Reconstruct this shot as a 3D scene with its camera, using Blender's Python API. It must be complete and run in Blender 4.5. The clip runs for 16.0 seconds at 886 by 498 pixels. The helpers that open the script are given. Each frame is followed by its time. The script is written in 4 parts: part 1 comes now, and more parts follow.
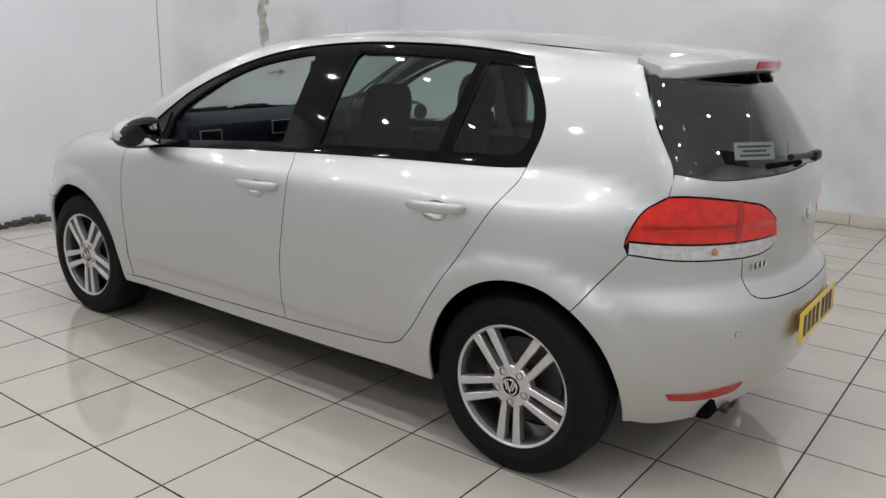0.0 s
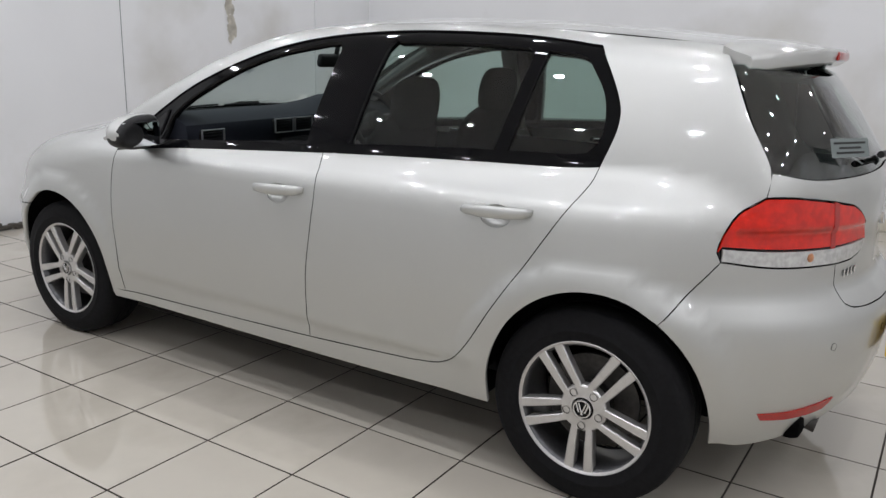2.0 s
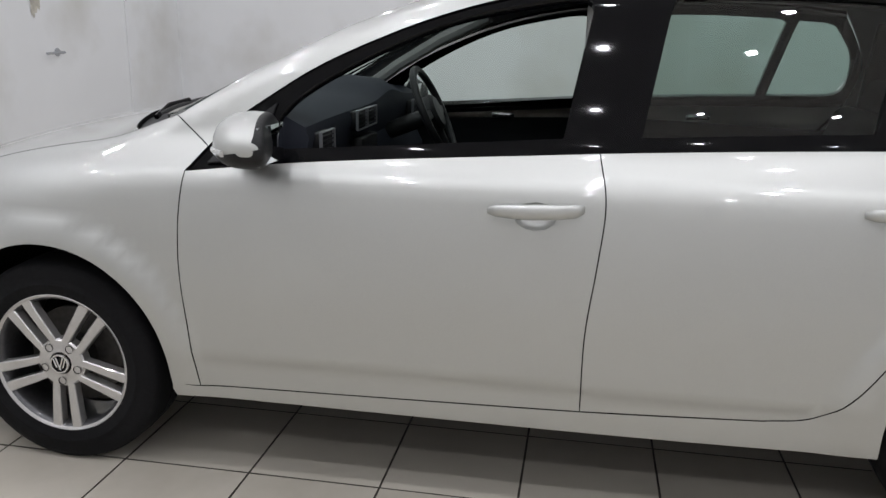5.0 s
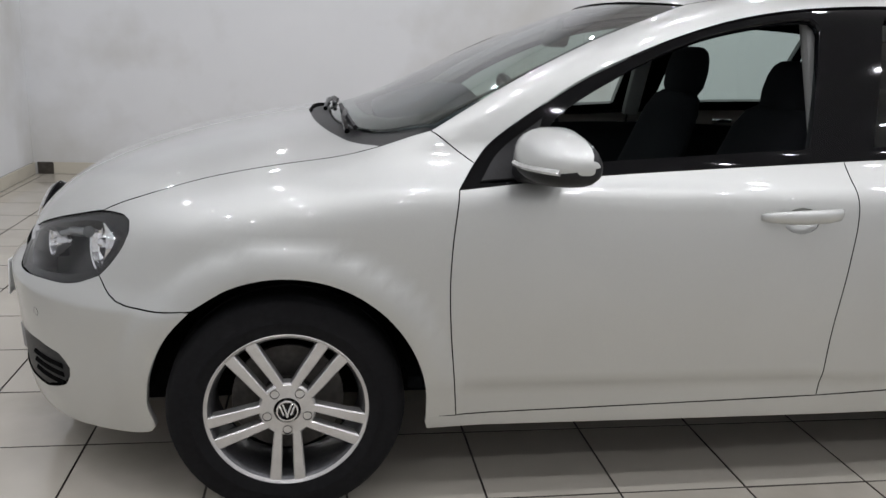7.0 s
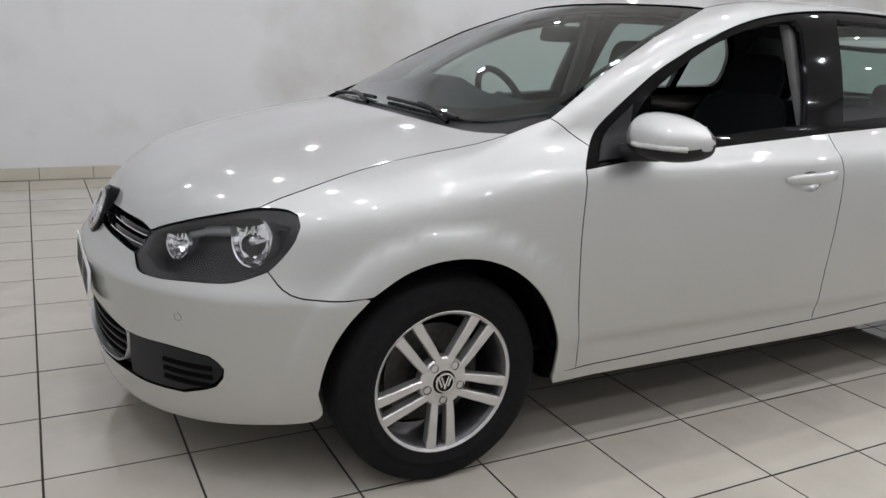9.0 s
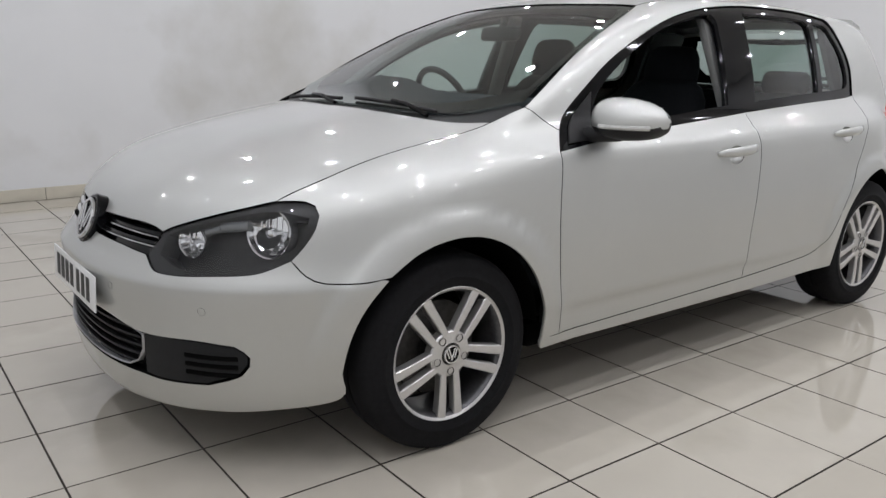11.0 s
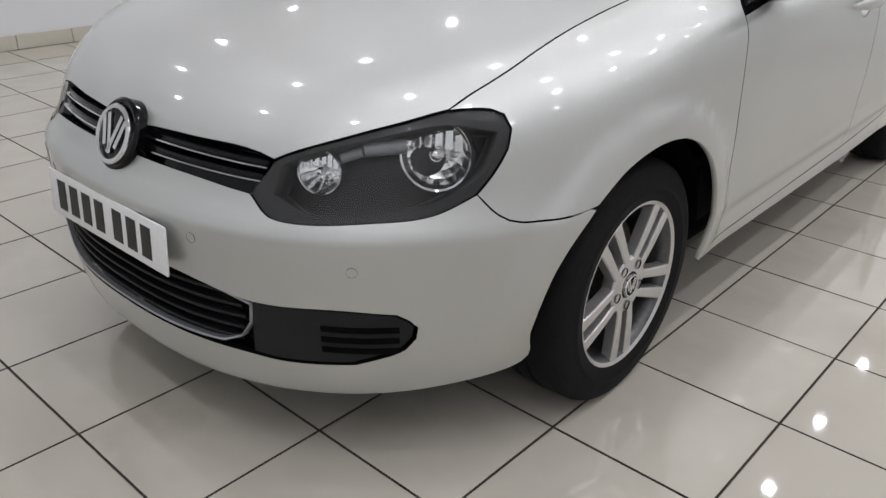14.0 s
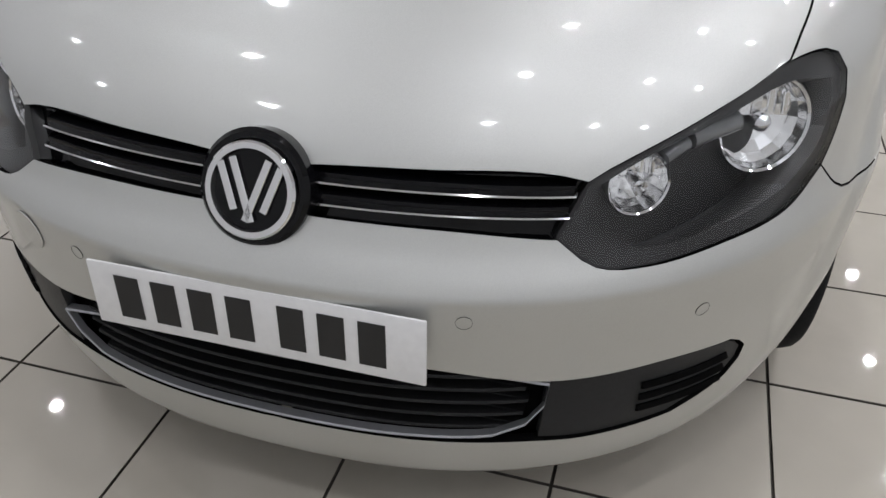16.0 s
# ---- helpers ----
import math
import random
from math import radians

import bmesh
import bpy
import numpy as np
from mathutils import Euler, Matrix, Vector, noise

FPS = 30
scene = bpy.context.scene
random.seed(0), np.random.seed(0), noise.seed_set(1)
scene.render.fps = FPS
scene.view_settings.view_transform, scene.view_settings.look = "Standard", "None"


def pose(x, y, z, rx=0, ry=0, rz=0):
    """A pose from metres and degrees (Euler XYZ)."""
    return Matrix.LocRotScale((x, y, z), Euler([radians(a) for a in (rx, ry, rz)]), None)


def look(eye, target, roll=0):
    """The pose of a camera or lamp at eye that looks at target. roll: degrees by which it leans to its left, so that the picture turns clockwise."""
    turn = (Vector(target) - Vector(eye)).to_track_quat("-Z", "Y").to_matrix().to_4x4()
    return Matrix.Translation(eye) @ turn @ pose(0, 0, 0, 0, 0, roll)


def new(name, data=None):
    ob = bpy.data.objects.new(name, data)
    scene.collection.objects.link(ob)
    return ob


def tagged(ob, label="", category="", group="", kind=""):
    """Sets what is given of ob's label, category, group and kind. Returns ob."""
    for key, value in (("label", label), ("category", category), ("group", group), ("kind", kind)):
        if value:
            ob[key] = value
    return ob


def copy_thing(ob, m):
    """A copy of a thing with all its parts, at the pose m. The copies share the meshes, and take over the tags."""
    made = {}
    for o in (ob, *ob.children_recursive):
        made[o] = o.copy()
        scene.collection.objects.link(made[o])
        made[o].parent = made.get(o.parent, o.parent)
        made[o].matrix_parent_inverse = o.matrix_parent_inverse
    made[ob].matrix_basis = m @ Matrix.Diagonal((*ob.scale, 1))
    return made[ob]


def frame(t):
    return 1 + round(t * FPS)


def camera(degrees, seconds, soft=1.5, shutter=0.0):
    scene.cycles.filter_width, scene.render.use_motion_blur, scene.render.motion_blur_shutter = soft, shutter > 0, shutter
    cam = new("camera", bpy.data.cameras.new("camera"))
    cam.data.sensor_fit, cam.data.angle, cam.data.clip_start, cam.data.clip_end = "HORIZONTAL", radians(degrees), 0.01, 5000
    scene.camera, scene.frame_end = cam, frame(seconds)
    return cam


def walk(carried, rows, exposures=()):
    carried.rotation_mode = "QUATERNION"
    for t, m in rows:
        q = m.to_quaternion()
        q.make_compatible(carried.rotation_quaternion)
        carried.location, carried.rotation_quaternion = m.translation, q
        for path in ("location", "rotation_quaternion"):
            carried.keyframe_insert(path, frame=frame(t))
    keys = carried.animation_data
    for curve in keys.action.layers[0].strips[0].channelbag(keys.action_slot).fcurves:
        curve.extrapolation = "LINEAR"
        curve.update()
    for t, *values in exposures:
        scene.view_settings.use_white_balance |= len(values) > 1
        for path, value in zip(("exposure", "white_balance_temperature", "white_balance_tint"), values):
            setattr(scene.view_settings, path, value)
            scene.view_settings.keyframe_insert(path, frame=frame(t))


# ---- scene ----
from mathutils import geometry

cam = camera(57.9, 16.0)
PATH = [
    (0, (-1.282, 2.983, 1.421), (-0.132, 1.425, 0.921), 1.4),
    (0.5, (-1.294, 3.02, 1.43), (-0.14, 1.466, 0.925), 1.6),
    (1, (-1.261, 3.029, 1.417), (-0.099, 1.48, 0.918), 1.6),
    (1.5, (-1.087, 3.022, 1.391), (0.029, 1.437, 0.9), 1.6),
    (2, (-0.818, 2.981, 1.364), (0.21, 1.337, 0.875), 1.7),
    (2.5, (-0.541, 2.942, 1.373), (0.383, 1.247, 0.852), 0.8),
    (3, (-0.266, 2.868, 1.334), (0.565, 1.124, 0.815), 0.6),
    (3.5, (0.074, 2.895, 1.269), (0.755, 1.078, 0.786), 1.4),
    (4, (0.42, 2.891, 1.251), (0.985, 1.035, 0.764), 1.0),
    (4.5, (0.76, 2.856, 1.258), (1.21, 0.975, 0.75), 0.9),
    (7, (2.51, 2.82, 1.279), (2.191, 0.913, 0.765), 2.5),
    (7.5, (2.83, 2.815, 1.215), (2.342, 0.929, 0.764), 2.9),
    (8, (3.148, 2.722, 1.273), (2.475, 0.912, 0.754), 3.5),
    (8.5, (3.362, 2.712, 1.273), (2.581, 0.946, 0.753), 3.1),
    (9, (3.58, 2.704, 1.257), (2.674, 0.996, 0.745), 2.7),
    (9.5, (3.739, 2.708, 1.226), (2.73, 1.055, 0.726), 1.7),
    (12, (4.034, 2.589, 1.209), (2.833, 1.067, 0.718), 1.2),
    (12.5, (4.024, 2.426, 1.245), (2.819, 0.927, 0.698), 1.5),
    (13, (4.106, 2.182, 1.235), (2.826, 0.776, 0.617), 1.8),
    (13.5, (4.162, 1.932, 1.241), (2.831, 0.632, 0.507), 1.9),
    (14, (4.181, 1.659, 1.224), (2.824, 0.468, 0.363), 1.2),
    (14.5, (4.187, 1.395, 1.204), (2.804, 0.317, 0.242), 0.3),
    (15, (4.171, 1.129, 1.237), (2.79, 0.174, 0.151), -0.7),
    (15.5, (4.204, 0.834, 1.216), (2.703, 0.102, 0.116), -0.6),
    (16, (4.208, 0.507, 1.233), (2.637, 0.047, 0.085), -0.3),
]
EXPOSURES = [(0, -1.1), (16, -1.1)]
walk(cam, [(t, look(eye, target, roll)) for t, eye, target, roll in PATH], EXPOSURES)

# ---------- world, lamps ----------
world = bpy.data.worlds.new("world")
scene.world = world
world.use_nodes = True
world.node_tree.nodes["Background"].inputs[0].default_value = (.9, .95, 1, 1)
world.node_tree.nodes["Background"].inputs[1].default_value = 0.1
WALL_X, WALL_Y, CEIL = 4.86, -4.4, 3.1
BACK_X, NEAR_Y = -4.2, 5.2
LAMP_WATTS = 11.0
LAMP_COLOR = (.95, .955, 1.02)

# ---------- materials ----------
def material(name, color=(.5, .5, .5), rough=.5, metal=0.0, coat=0.0, spec=.5, grain=0.0, grain_scale=60, spots=0.0, spots_scale=3, bump=0.0, bump_scale=200, rand=0.0, coat_rough=.03, trans=0.0, stain=None, rough_var=0.0):
    m = bpy.data.materials.new(name)
    m.use_nodes = True
    nt = m.node_tree
    b = nt.nodes["Principled BSDF"]
    b.inputs["Base Color"].default_value = (*color, 1)
    b.inputs["Roughness"].default_value = rough
    b.inputs["Metallic"].default_value = metal
    b.inputs["Coat Weight"].default_value = coat
    b.inputs["Coat Roughness"].default_value = coat_rough
    b.inputs["Specular IOR Level"].default_value = spec
    b.inputs["Transmission Weight"].default_value = trans
    tc = nt.nodes.new("ShaderNodeTexCoord")
    def noise_node(scale, detail=4.0):
        n = nt.nodes.new("ShaderNodeTexNoise")
        n.inputs["Scale"].default_value = scale
        n.inputs["Detail"].default_value = detail
        nt.links.new(tc.outputs["Object"], n.inputs["Vector"])
        return n
    def mix(a, bcol, fac, blend="MIX"):
        k = nt.nodes.new("ShaderNodeMix")
        k.data_type, k.blend_type = "RGBA", blend
        nt.links.new(fac, k.inputs[0])
        if isinstance(a, tuple):
            k.inputs[6].default_value = (*a, 1)
        else:
            nt.links.new(a, k.inputs[6])
        k.inputs[7].default_value = (*bcol, 1)
        return k.outputs[2]
    def ramp(out, lo, hi, top=1.0):
        r = nt.nodes.new("ShaderNodeMapRange")
        nt.links.new(out, r.inputs[0])
        r.inputs[1].default_value, r.inputs[2].default_value, r.inputs[3].default_value, r.inputs[4].default_value = lo, hi, 0, top
        return r.outputs[0]
    col = color
    if grain:
        col = mix(col, tuple(c * (1 - grain) for c in color), ramp(noise_node(grain_scale).outputs[0], .35, .65))
    if spots:
        col = mix(col, tuple(c * (1 - spots) for c in (color if stain is None else stain)), ramp(noise_node(spots_scale, 6).outputs[0], .5, .72))
    if rand:
        oi = nt.nodes.new("ShaderNodeObjectInfo")
        col = mix(col, tuple(c * (1 - rand) for c in color), oi.outputs["Random"])
    if not isinstance(col, tuple):
        nt.links.new(col, b.inputs["Base Color"])
    if rough_var:
        nt.links.new(ramp(noise_node(7).outputs[0], .3, .7, 1), (r2 := nt.nodes.new("ShaderNodeMapRange")).inputs[0])
        r2.inputs[3].default_value, r2.inputs[4].default_value = rough, rough + rough_var
        nt.links.new(r2.outputs[0], b.inputs["Roughness"])
    if bump:
        bp = nt.nodes.new("ShaderNodeBump")
        bp.inputs["Strength"].default_value = bump
        bp.inputs["Distance"].default_value = .002
        nt.links.new(noise_node(bump_scale, 5).outputs[0], bp.inputs["Height"])
        nt.links.new(bp.outputs[0], b.inputs["Normal"])
    return m

def glass(name, tint, gloss=1.0, base=.06):
    """A thin pane: lets light straight through, tinted, and mirrors by Fresnel."""
    m = bpy.data.materials.new(name)
    m.use_nodes = True
    nt = m.node_tree
    nt.nodes.clear()
    out, tr, gl = (nt.nodes.new("ShaderNode" + k) for k in ("OutputMaterial", "BsdfTransparent", "BsdfGlossy"))
    fr, mx = nt.nodes.new("ShaderNodeLayerWeight"), nt.nodes.new("ShaderNodeMixShader")
    pw, ma = nt.nodes.new("ShaderNodeMath"), nt.nodes.new("ShaderNodeMath")
    pw.operation, ma.operation = "POWER", "MULTIPLY_ADD"
    tr.inputs[0].default_value = (*tint, 1)
    gl.inputs["Roughness"].default_value = .01
    gl.inputs[0].default_value = (gloss, gloss, gloss, 1)
    fr.inputs[0].default_value, pw.inputs[1].default_value = .5, 5
    ma.inputs[1].default_value, ma.inputs[2].default_value = .93, base
    nt.links.new(fr.outputs["Facing"], pw.inputs[0])
    nt.links.new(pw.outputs[0], ma.inputs[0])
    nt.links.new(ma.outputs[0], mx.inputs[0])
    nt.links.new(tr.outputs[0], mx.inputs[1])
    nt.links.new(gl.outputs[0], mx.inputs[2])
    nt.links.new(mx.outputs[0], out.inputs[0])
    return m

PAINT = material("silver_beige_paint", (.570, .578, .560), .48, .92, 1.0, grain=.10, grain_scale=900, spots=.03, spots_scale=5, coat_rough=.05)
GLOSS_BLACK = material("gloss_black", (.004, .004, .005), .05, 0, 0, .22, grain=.3, grain_scale=30)
TRIM = material("black_plastic", (.012, .012, .013), .45, spec=.3, grain=.3, grain_scale=120, bump=.15, bump_scale=700)
GREY_TRIM = material("dark_grey_plastic", (.012, .013, .015), .42, spec=.25, grain=.25, grain_scale=150, bump=.15, bump_scale=600)
RUBBER = material("tyre_rubber", (.010, .010, .011), .8, spec=.15, grain=.35, grain_scale=70, spots=.3, spots_scale=12, bump=.25, bump_scale=350)
ALLOY = material("machined_alloy", (.62, .61, .60), .30, .75, .5, grain=.08, grain_scale=260, spots=.12, spots_scale=30)
ALLOY_GREY = material("grey_alloy", (.10, .10, .105), .38, .7, .4, grain=.2, grain_scale=90)
DISC = material("brake_disc", (.09, .085, .08), .5, .8, grain=.3, grain_scale=50)
CHROME = material("chrome", (.75, .75, .76), .07, 1.0, grain=.03, grain_scale=40)
SATIN = material("satin_silver", (.42, .43, .45), .28, .7, .3, grain=.05, grain_scale=80)
REFLECTOR = material("lamp_reflector", (.92, .92, .92), .14, 1.0, 0, bump=.3, bump_scale=45)
CLEAR_GREY = material("clear_grey_plastic", (.20, .205, .21), .18, .3, .6, grain=.2, grain_scale=40)
CARD = material("black_door_card", (.016, .017, .019), .8, spec=.15, grain=.3, grain_scale=250, bump=.3, bump_scale=600)
RED_LENS = material("red_lens", (.74, .012, .002), .10, 0, .3, grain=.25, grain_scale=34, spots=.35, spots_scale=22, bump=.5, bump_scale=90)
CLEAR_RIB = material("white_lens", (.62, .62, .60), .12, .3, 1.0, grain=.25, grain_scale=60, bump=.8, bump_scale=50)
AMBER = material("amber_bulb", (.5, .22, .10), .3, 0, .5, grain=.2)
DARK_RED = material("dark_red_lens", (.42, .010, .006), .15, 0, .3, grain=.2, grain_scale=80)
FABRIC = material("black_seat_cloth", (.014, .015, .017), .95, spec=.1, grain=.4, grain_scale=300, bump=.4, bump_scale=500)
DASH = material("dashboard_vinyl", (.020, .023, .032), .7, spec=.2, grain=.1, grain_scale=250, bump=.08, bump_scale=600)
LINER = material("grey_headlining", (.22, .22, .215), .85, grain=.1, grain_scale=300, bump=.2)
WHITE_PLATE = material("white_plate", (.80, .80, .80), .3, 0, .3, grain=.05)
YELLOW_PLATE = material("yellow_plate", (.75, .50, .02), .3, 0, .3, grain=.05)
INK = material("plate_ink", (.012, .012, .012), .5, grain=.1)
STICKER = material("pale_sticker", (.17, .20, .195), .5, grain=.06)
DARK = material("underside_and_gap_shade", (.004, .004, .004), .95, spec=.05, grain=.4)
TILE = material("beige_floor_tile", (.55, .512, .44), .02, 0, 0, .75, grain=.05, grain_scale=9, spots=.10, spots_scale=2.2, rand=.07, rough_var=.03, stain=(.50, .46, .385))
GROUT = material("dark_grout", (.085, .075, .062), .9, grain=.4, grain_scale=30, bump=.4)
WALLP = material("white_wall_paint", (.82, .83, .84), .55, grain=.04, grain_scale=1.3, spots=.30, spots_scale=.8, bump=.12, bump_scale=25, stain=(.86, .85, .80))
SKIRT = material("cream_skirting_tile", (.66, .62, .52), .3, grain=.12, grain_scale=6, spots=.3, spots_scale=4, rand=.1)
WALL_PATCH = material("yellowish_wall_patch", (.64, .61, .53), .8, grain=.4, grain_scale=14, spots=.4, spots_scale=9)
CEILM = material("white_ceiling", (.76, .76, .76), .8, grain=.04, grain_scale=2)
GLASS_CLEAR = glass("clear_glass", (.70, .79, .755))
GLASS_REAR = glass("rear_glass", (.55, .66, .62), 1.0, .13)
GLASS_TINT = glass("tinted_glass", (.55, .66, .62))
LENS = glass("lamp_lens", (.95, .96, .97), .9, .03)
HOUSING = material("lamp_housing", (.012, .012, .013), .3, 0, 0, .4, grain=.1, grain_scale=20)
MIRROR = material("mirror_glass", (.7, .72, .74), .02, 1.0)

# ---------- mesh helpers ----------
def solid(name, verts, faces, mat, parent=None, label="", smooth=True, normals=None):
    me = bpy.data.meshes.new(name)
    me.from_pydata([tuple(v) for v in verts], [], [tuple(int(i) for i in f) for f in faces])
    me.materials.append(mat)
    me.polygons.foreach_set("use_smooth", [smooth] * len(me.polygons))
    if normals is not None:
        me.normals_split_custom_set_from_vertices([tuple(n) for n in normals])
    me.update()
    ob = new(name, me)
    ob.parent = parent
    return tagged(ob, label) if label else ob

def part(name, bm, mat, parent=None, label="", smooth=True, angle=.6):
    me = bpy.data.meshes.new(name)
    bmesh.ops.recalc_face_normals(bm, faces=bm.faces[:])
    bm.to_mesh(me)
    bm.free()
    me.materials.append(mat)
    me.polygons.foreach_set("use_smooth", [smooth] * len(me.polygons))
    if smooth:
        me.set_sharp_from_angle(angle=angle)
    ob = new(name, me)
    ob.parent = parent
    return tagged(ob, label) if label else ob

def box(bm, c, size, r=0.0, m=None, seg=2):
    t = bmesh.new()
    bmesh.ops.create_cube(t, size=1)
    bmesh.ops.scale(t, vec=size, verts=t.verts)
    if r:
        bmesh.ops.bevel(t, geom=t.edges[:], offset=r, segments=seg, affect="EDGES", profile=.5)
    bmesh.ops.transform(t, matrix=Matrix.Translation(c) @ (m or Matrix()), verts=t.verts)
    me = bpy.data.meshes.new("tmp")
    t.to_mesh(me)
    t.free()
    bm.from_mesh(me)
    bpy.data.meshes.remove(me)
    return bm

def lathe(bm, prof, axis_m, n=48, closed=True):
    """Turn a profile of (radius, along) about the local z of axis_m."""
    rings = []
    for k in range(n):
        a = 2 * math.pi * k / n
        rings.append([bm.verts.new(axis_m @ Vector((r * math.cos(a), r * math.sin(a), h))) for r, h in prof])
    for k in range(n):
        a, b = rings[k], rings[(k + 1) % n]
        for i in range(len(prof) - 1):
            bm.faces.new((a[i], b[i], b[i + 1], a[i + 1]))
    return bm

def tube(bm, pts, r, n=10):
    pts = [Vector(p) for p in pts]
    rings = []
    for i, p in enumerate(pts):
        d = (pts[min(i + 1, len(pts) - 1)] - pts[max(i - 1, 0)]).normalized()
        q = d.to_track_quat("Z", "Y").to_matrix()
        rings.append([bm.verts.new(p + q @ Vector((r * math.cos(6.2832 * k / n), r * math.sin(6.2832 * k / n), 0))) for k in range(n)])
    for a, b in zip(rings, rings[1:]):
        for k in range(n):
            bm.faces.new((a[k], a[(k + 1) % n], b[(k + 1) % n], b[k]))
    bm.faces.new(rings[0][::-1])
    bm.faces.new(rings[-1])
    return bm

def loft(name, grid, mat, parent=None, label="", caps=False, closed=False, angle=.7):
    """A surface through rows of points; every row has the same count."""
    bm = bmesh.new()
    rows = [[bm.verts.new(p) for p in row] for row in grid]
    n = len(rows[0])
    for a, b in zip(rows, rows[1:]):
        for i in range(n if closed else n - 1):
            bm.faces.new((a[i], a[(i + 1) % n], b[(i + 1) % n], b[i]))
    if caps:
        bm.faces.new(rows[0][::-1])
        bm.faces.new(rows[-1])
    return part(name, bm, mat, parent, label, angle=angle)

# ---------- the car's outer skin ----------
def curve(xs, ys):
    """A smooth curve through a few knots (monotone cubic)."""
    xs, ys = np.array(xs, float), np.array(ys, float)
    h = np.diff(xs); d = np.diff(ys) / h
    m = np.zeros_like(ys); m[0], m[-1] = d[0], d[-1]
    for i in range(1, len(xs) - 1):
        if d[i - 1] * d[i] > 0:
            w1, w2 = 2 * h[i] + h[i - 1], h[i] + 2 * h[i - 1]
            m[i] = (w1 + w2) / (w1 / d[i - 1] + w2 / d[i])
    def f(x):
        x = np.clip(x, xs[0], xs[-1])
        i = np.clip(np.searchsorted(xs, x) - 1, 0, len(xs) - 2)
        t = (x - xs[i]) / h[i]
        return (ys[i] * (1 + 2 * t) * (1 - t) ** 2 + m[i] * h[i] * t * (1 - t) ** 2
                + ys[i + 1] * t * t * (3 - 2 * t) + m[i + 1] * h[i] * t * t * (t - 1))
    return f

def smax(a, b, r):
    h = np.maximum(r - np.abs(a - b), 0) / r
    return np.maximum(a, b) + h * h * r * 0.25

WIDE = curve([.15, .2, .3, .45, .6, .75, .86, .93, .99, 1.06], [.81, .850, .874, .884, .890, .884, .872, .852, .818, .75])
NOSE = curve([.15, .2, .26, .34, .45, .56, .575, .59, .62, .65, .68, .74, .82, .95], [3.375, 3.412, 3.424, 3.430, 3.435, 3.4435, 3.4435, 3.432, 3.408, 3.391, 3.381, 3.360, 3.32, 3.2])
TAIL = curve([.15, .24, .32, .45, .55, .63, .68, .72, .80, .95, 1.05], [-.60, -.65, -.69, -.728, -.738, -.725, -.690, -.664, -.662, -.655, -.645])
HOOD = curve([1.9, 2.2, 2.45, 2.7, 2.95, 3.15, 3.3, 3.4], [1.085, 1.06, 1.026, .984, .926, .859, .781, .70])
ROOF = curve([-.7, -.45, -.2, .1, .45, .8, 1.1, 1.4, 1.7], [1.375, 1.402, 1.426, 1.452, 1.472, 1.479, 1.474, 1.45, 1.40])

def body(x, y, z):
    """Below zero inside the car's outer skin, above zero outside."""
    y = np.abs(y)
    # lower body: a rounded plan at each height
    w = WIDE(z) * (1 - .02 * np.clip((1.2 - x) / 1.2, 0, 2) ** 2)
    w = w + .004 * np.tanh((.935 + .012 * (.5 - x) - z) / .006)
    for ax in (0.0, 2.578):
        r = np.hypot(x - ax, z - .31)
        w = w + (.009 * np.exp(-((r - .385) / .05) ** 2) + .005 * (1 - np.tanh((r - .445) / .014))) * np.clip((z - .24) / .16, 0, 1)
    w = w + .005 * np.tanh((z - .375) / .010) * np.clip((2.2 - x) / .15, 0, 1) * np.clip((x - .35) / .15, 0, 1)
    f = np.clip((x - NOSE(z) + .92) / .92, 0, 3)
    b = np.clip((TAIL(z) + .85 - x) / .85, 0, 3)
    u = y / w
    g1 = (f ** 2.38 + u ** 2.38) ** (1 / 2.38)
    g2 = (b ** 2.5 + u ** 2.5) ** (1 / 2.5)
    plan = (np.where(x > 1.2, g1, g2) - 1) * .85
    deck = z - (HOOD(x) - .075 * (y / .75) ** 2.6)
    low = smax(plan, deck * .95, .10)
    # upper body
    taper = 1 - .08 * np.clip(1.05 - x, 0, 3) ** 1.6 - .035 * np.clip((x - 1.3) / .93, 0, 2) ** 2
    dz = np.maximum(z - 1.0, -.12)
    side = y - (.80 - .27 * dz - .36 * dz * np.abs(dz)) * taper
    screen = (x - (2.44 - 1.97 * dz - .45 * dz * np.abs(dz)) + .10 * (y / .7) ** 2) * .45
    db = np.maximum(dz, 0)
    back = ((-.660 + .42 * db + .72 * db * db) + .20 * (y / .68) ** 2.4 - x) * .92
    top = z - (ROOF(x) - .05 * (y / .6) ** 2.2)
    up = smax(smax(smax(side, back, .07), screen, .05), top, .07)
    up = np.maximum(up, .9 - z)
    h = np.maximum(.035 - np.abs(low - up), 0) / .035
    return np.minimum(low, up) - h * h * .035 * .25

def meet(o, d, far=3.0, n=150, inside=False):
    """First crossing of rays with the skin."""
    o, d = np.broadcast_arrays(np.atleast_2d(o).astype(float), np.atleast_2d(d).astype(float))
    sgn = -1 if inside else 1
    F = lambda t: sgn * body(*(o + d * t[:, None]).T)
    t0 = np.zeros(len(o)); t1 = np.full(len(o), np.nan)
    for k in range(1, n + 1):
        t = np.full(len(o), far * k / n)
        hit = np.isnan(t1) & (F(t) < 0)
        t1 = np.where(hit, t, t1)
        t0 = np.where(np.isnan(t1), t, t0)
    lo, hi = t0, np.where(np.isnan(t1), far, t1)
    for _ in range(22):
        m = (lo + hi) / 2; neg = F(m) < 0
        hi = np.where(neg, m, hi); lo = np.where(neg, lo, m)
    p = o + d * hi[:, None]
    p[np.isnan(t1)] = np.nan
    return p


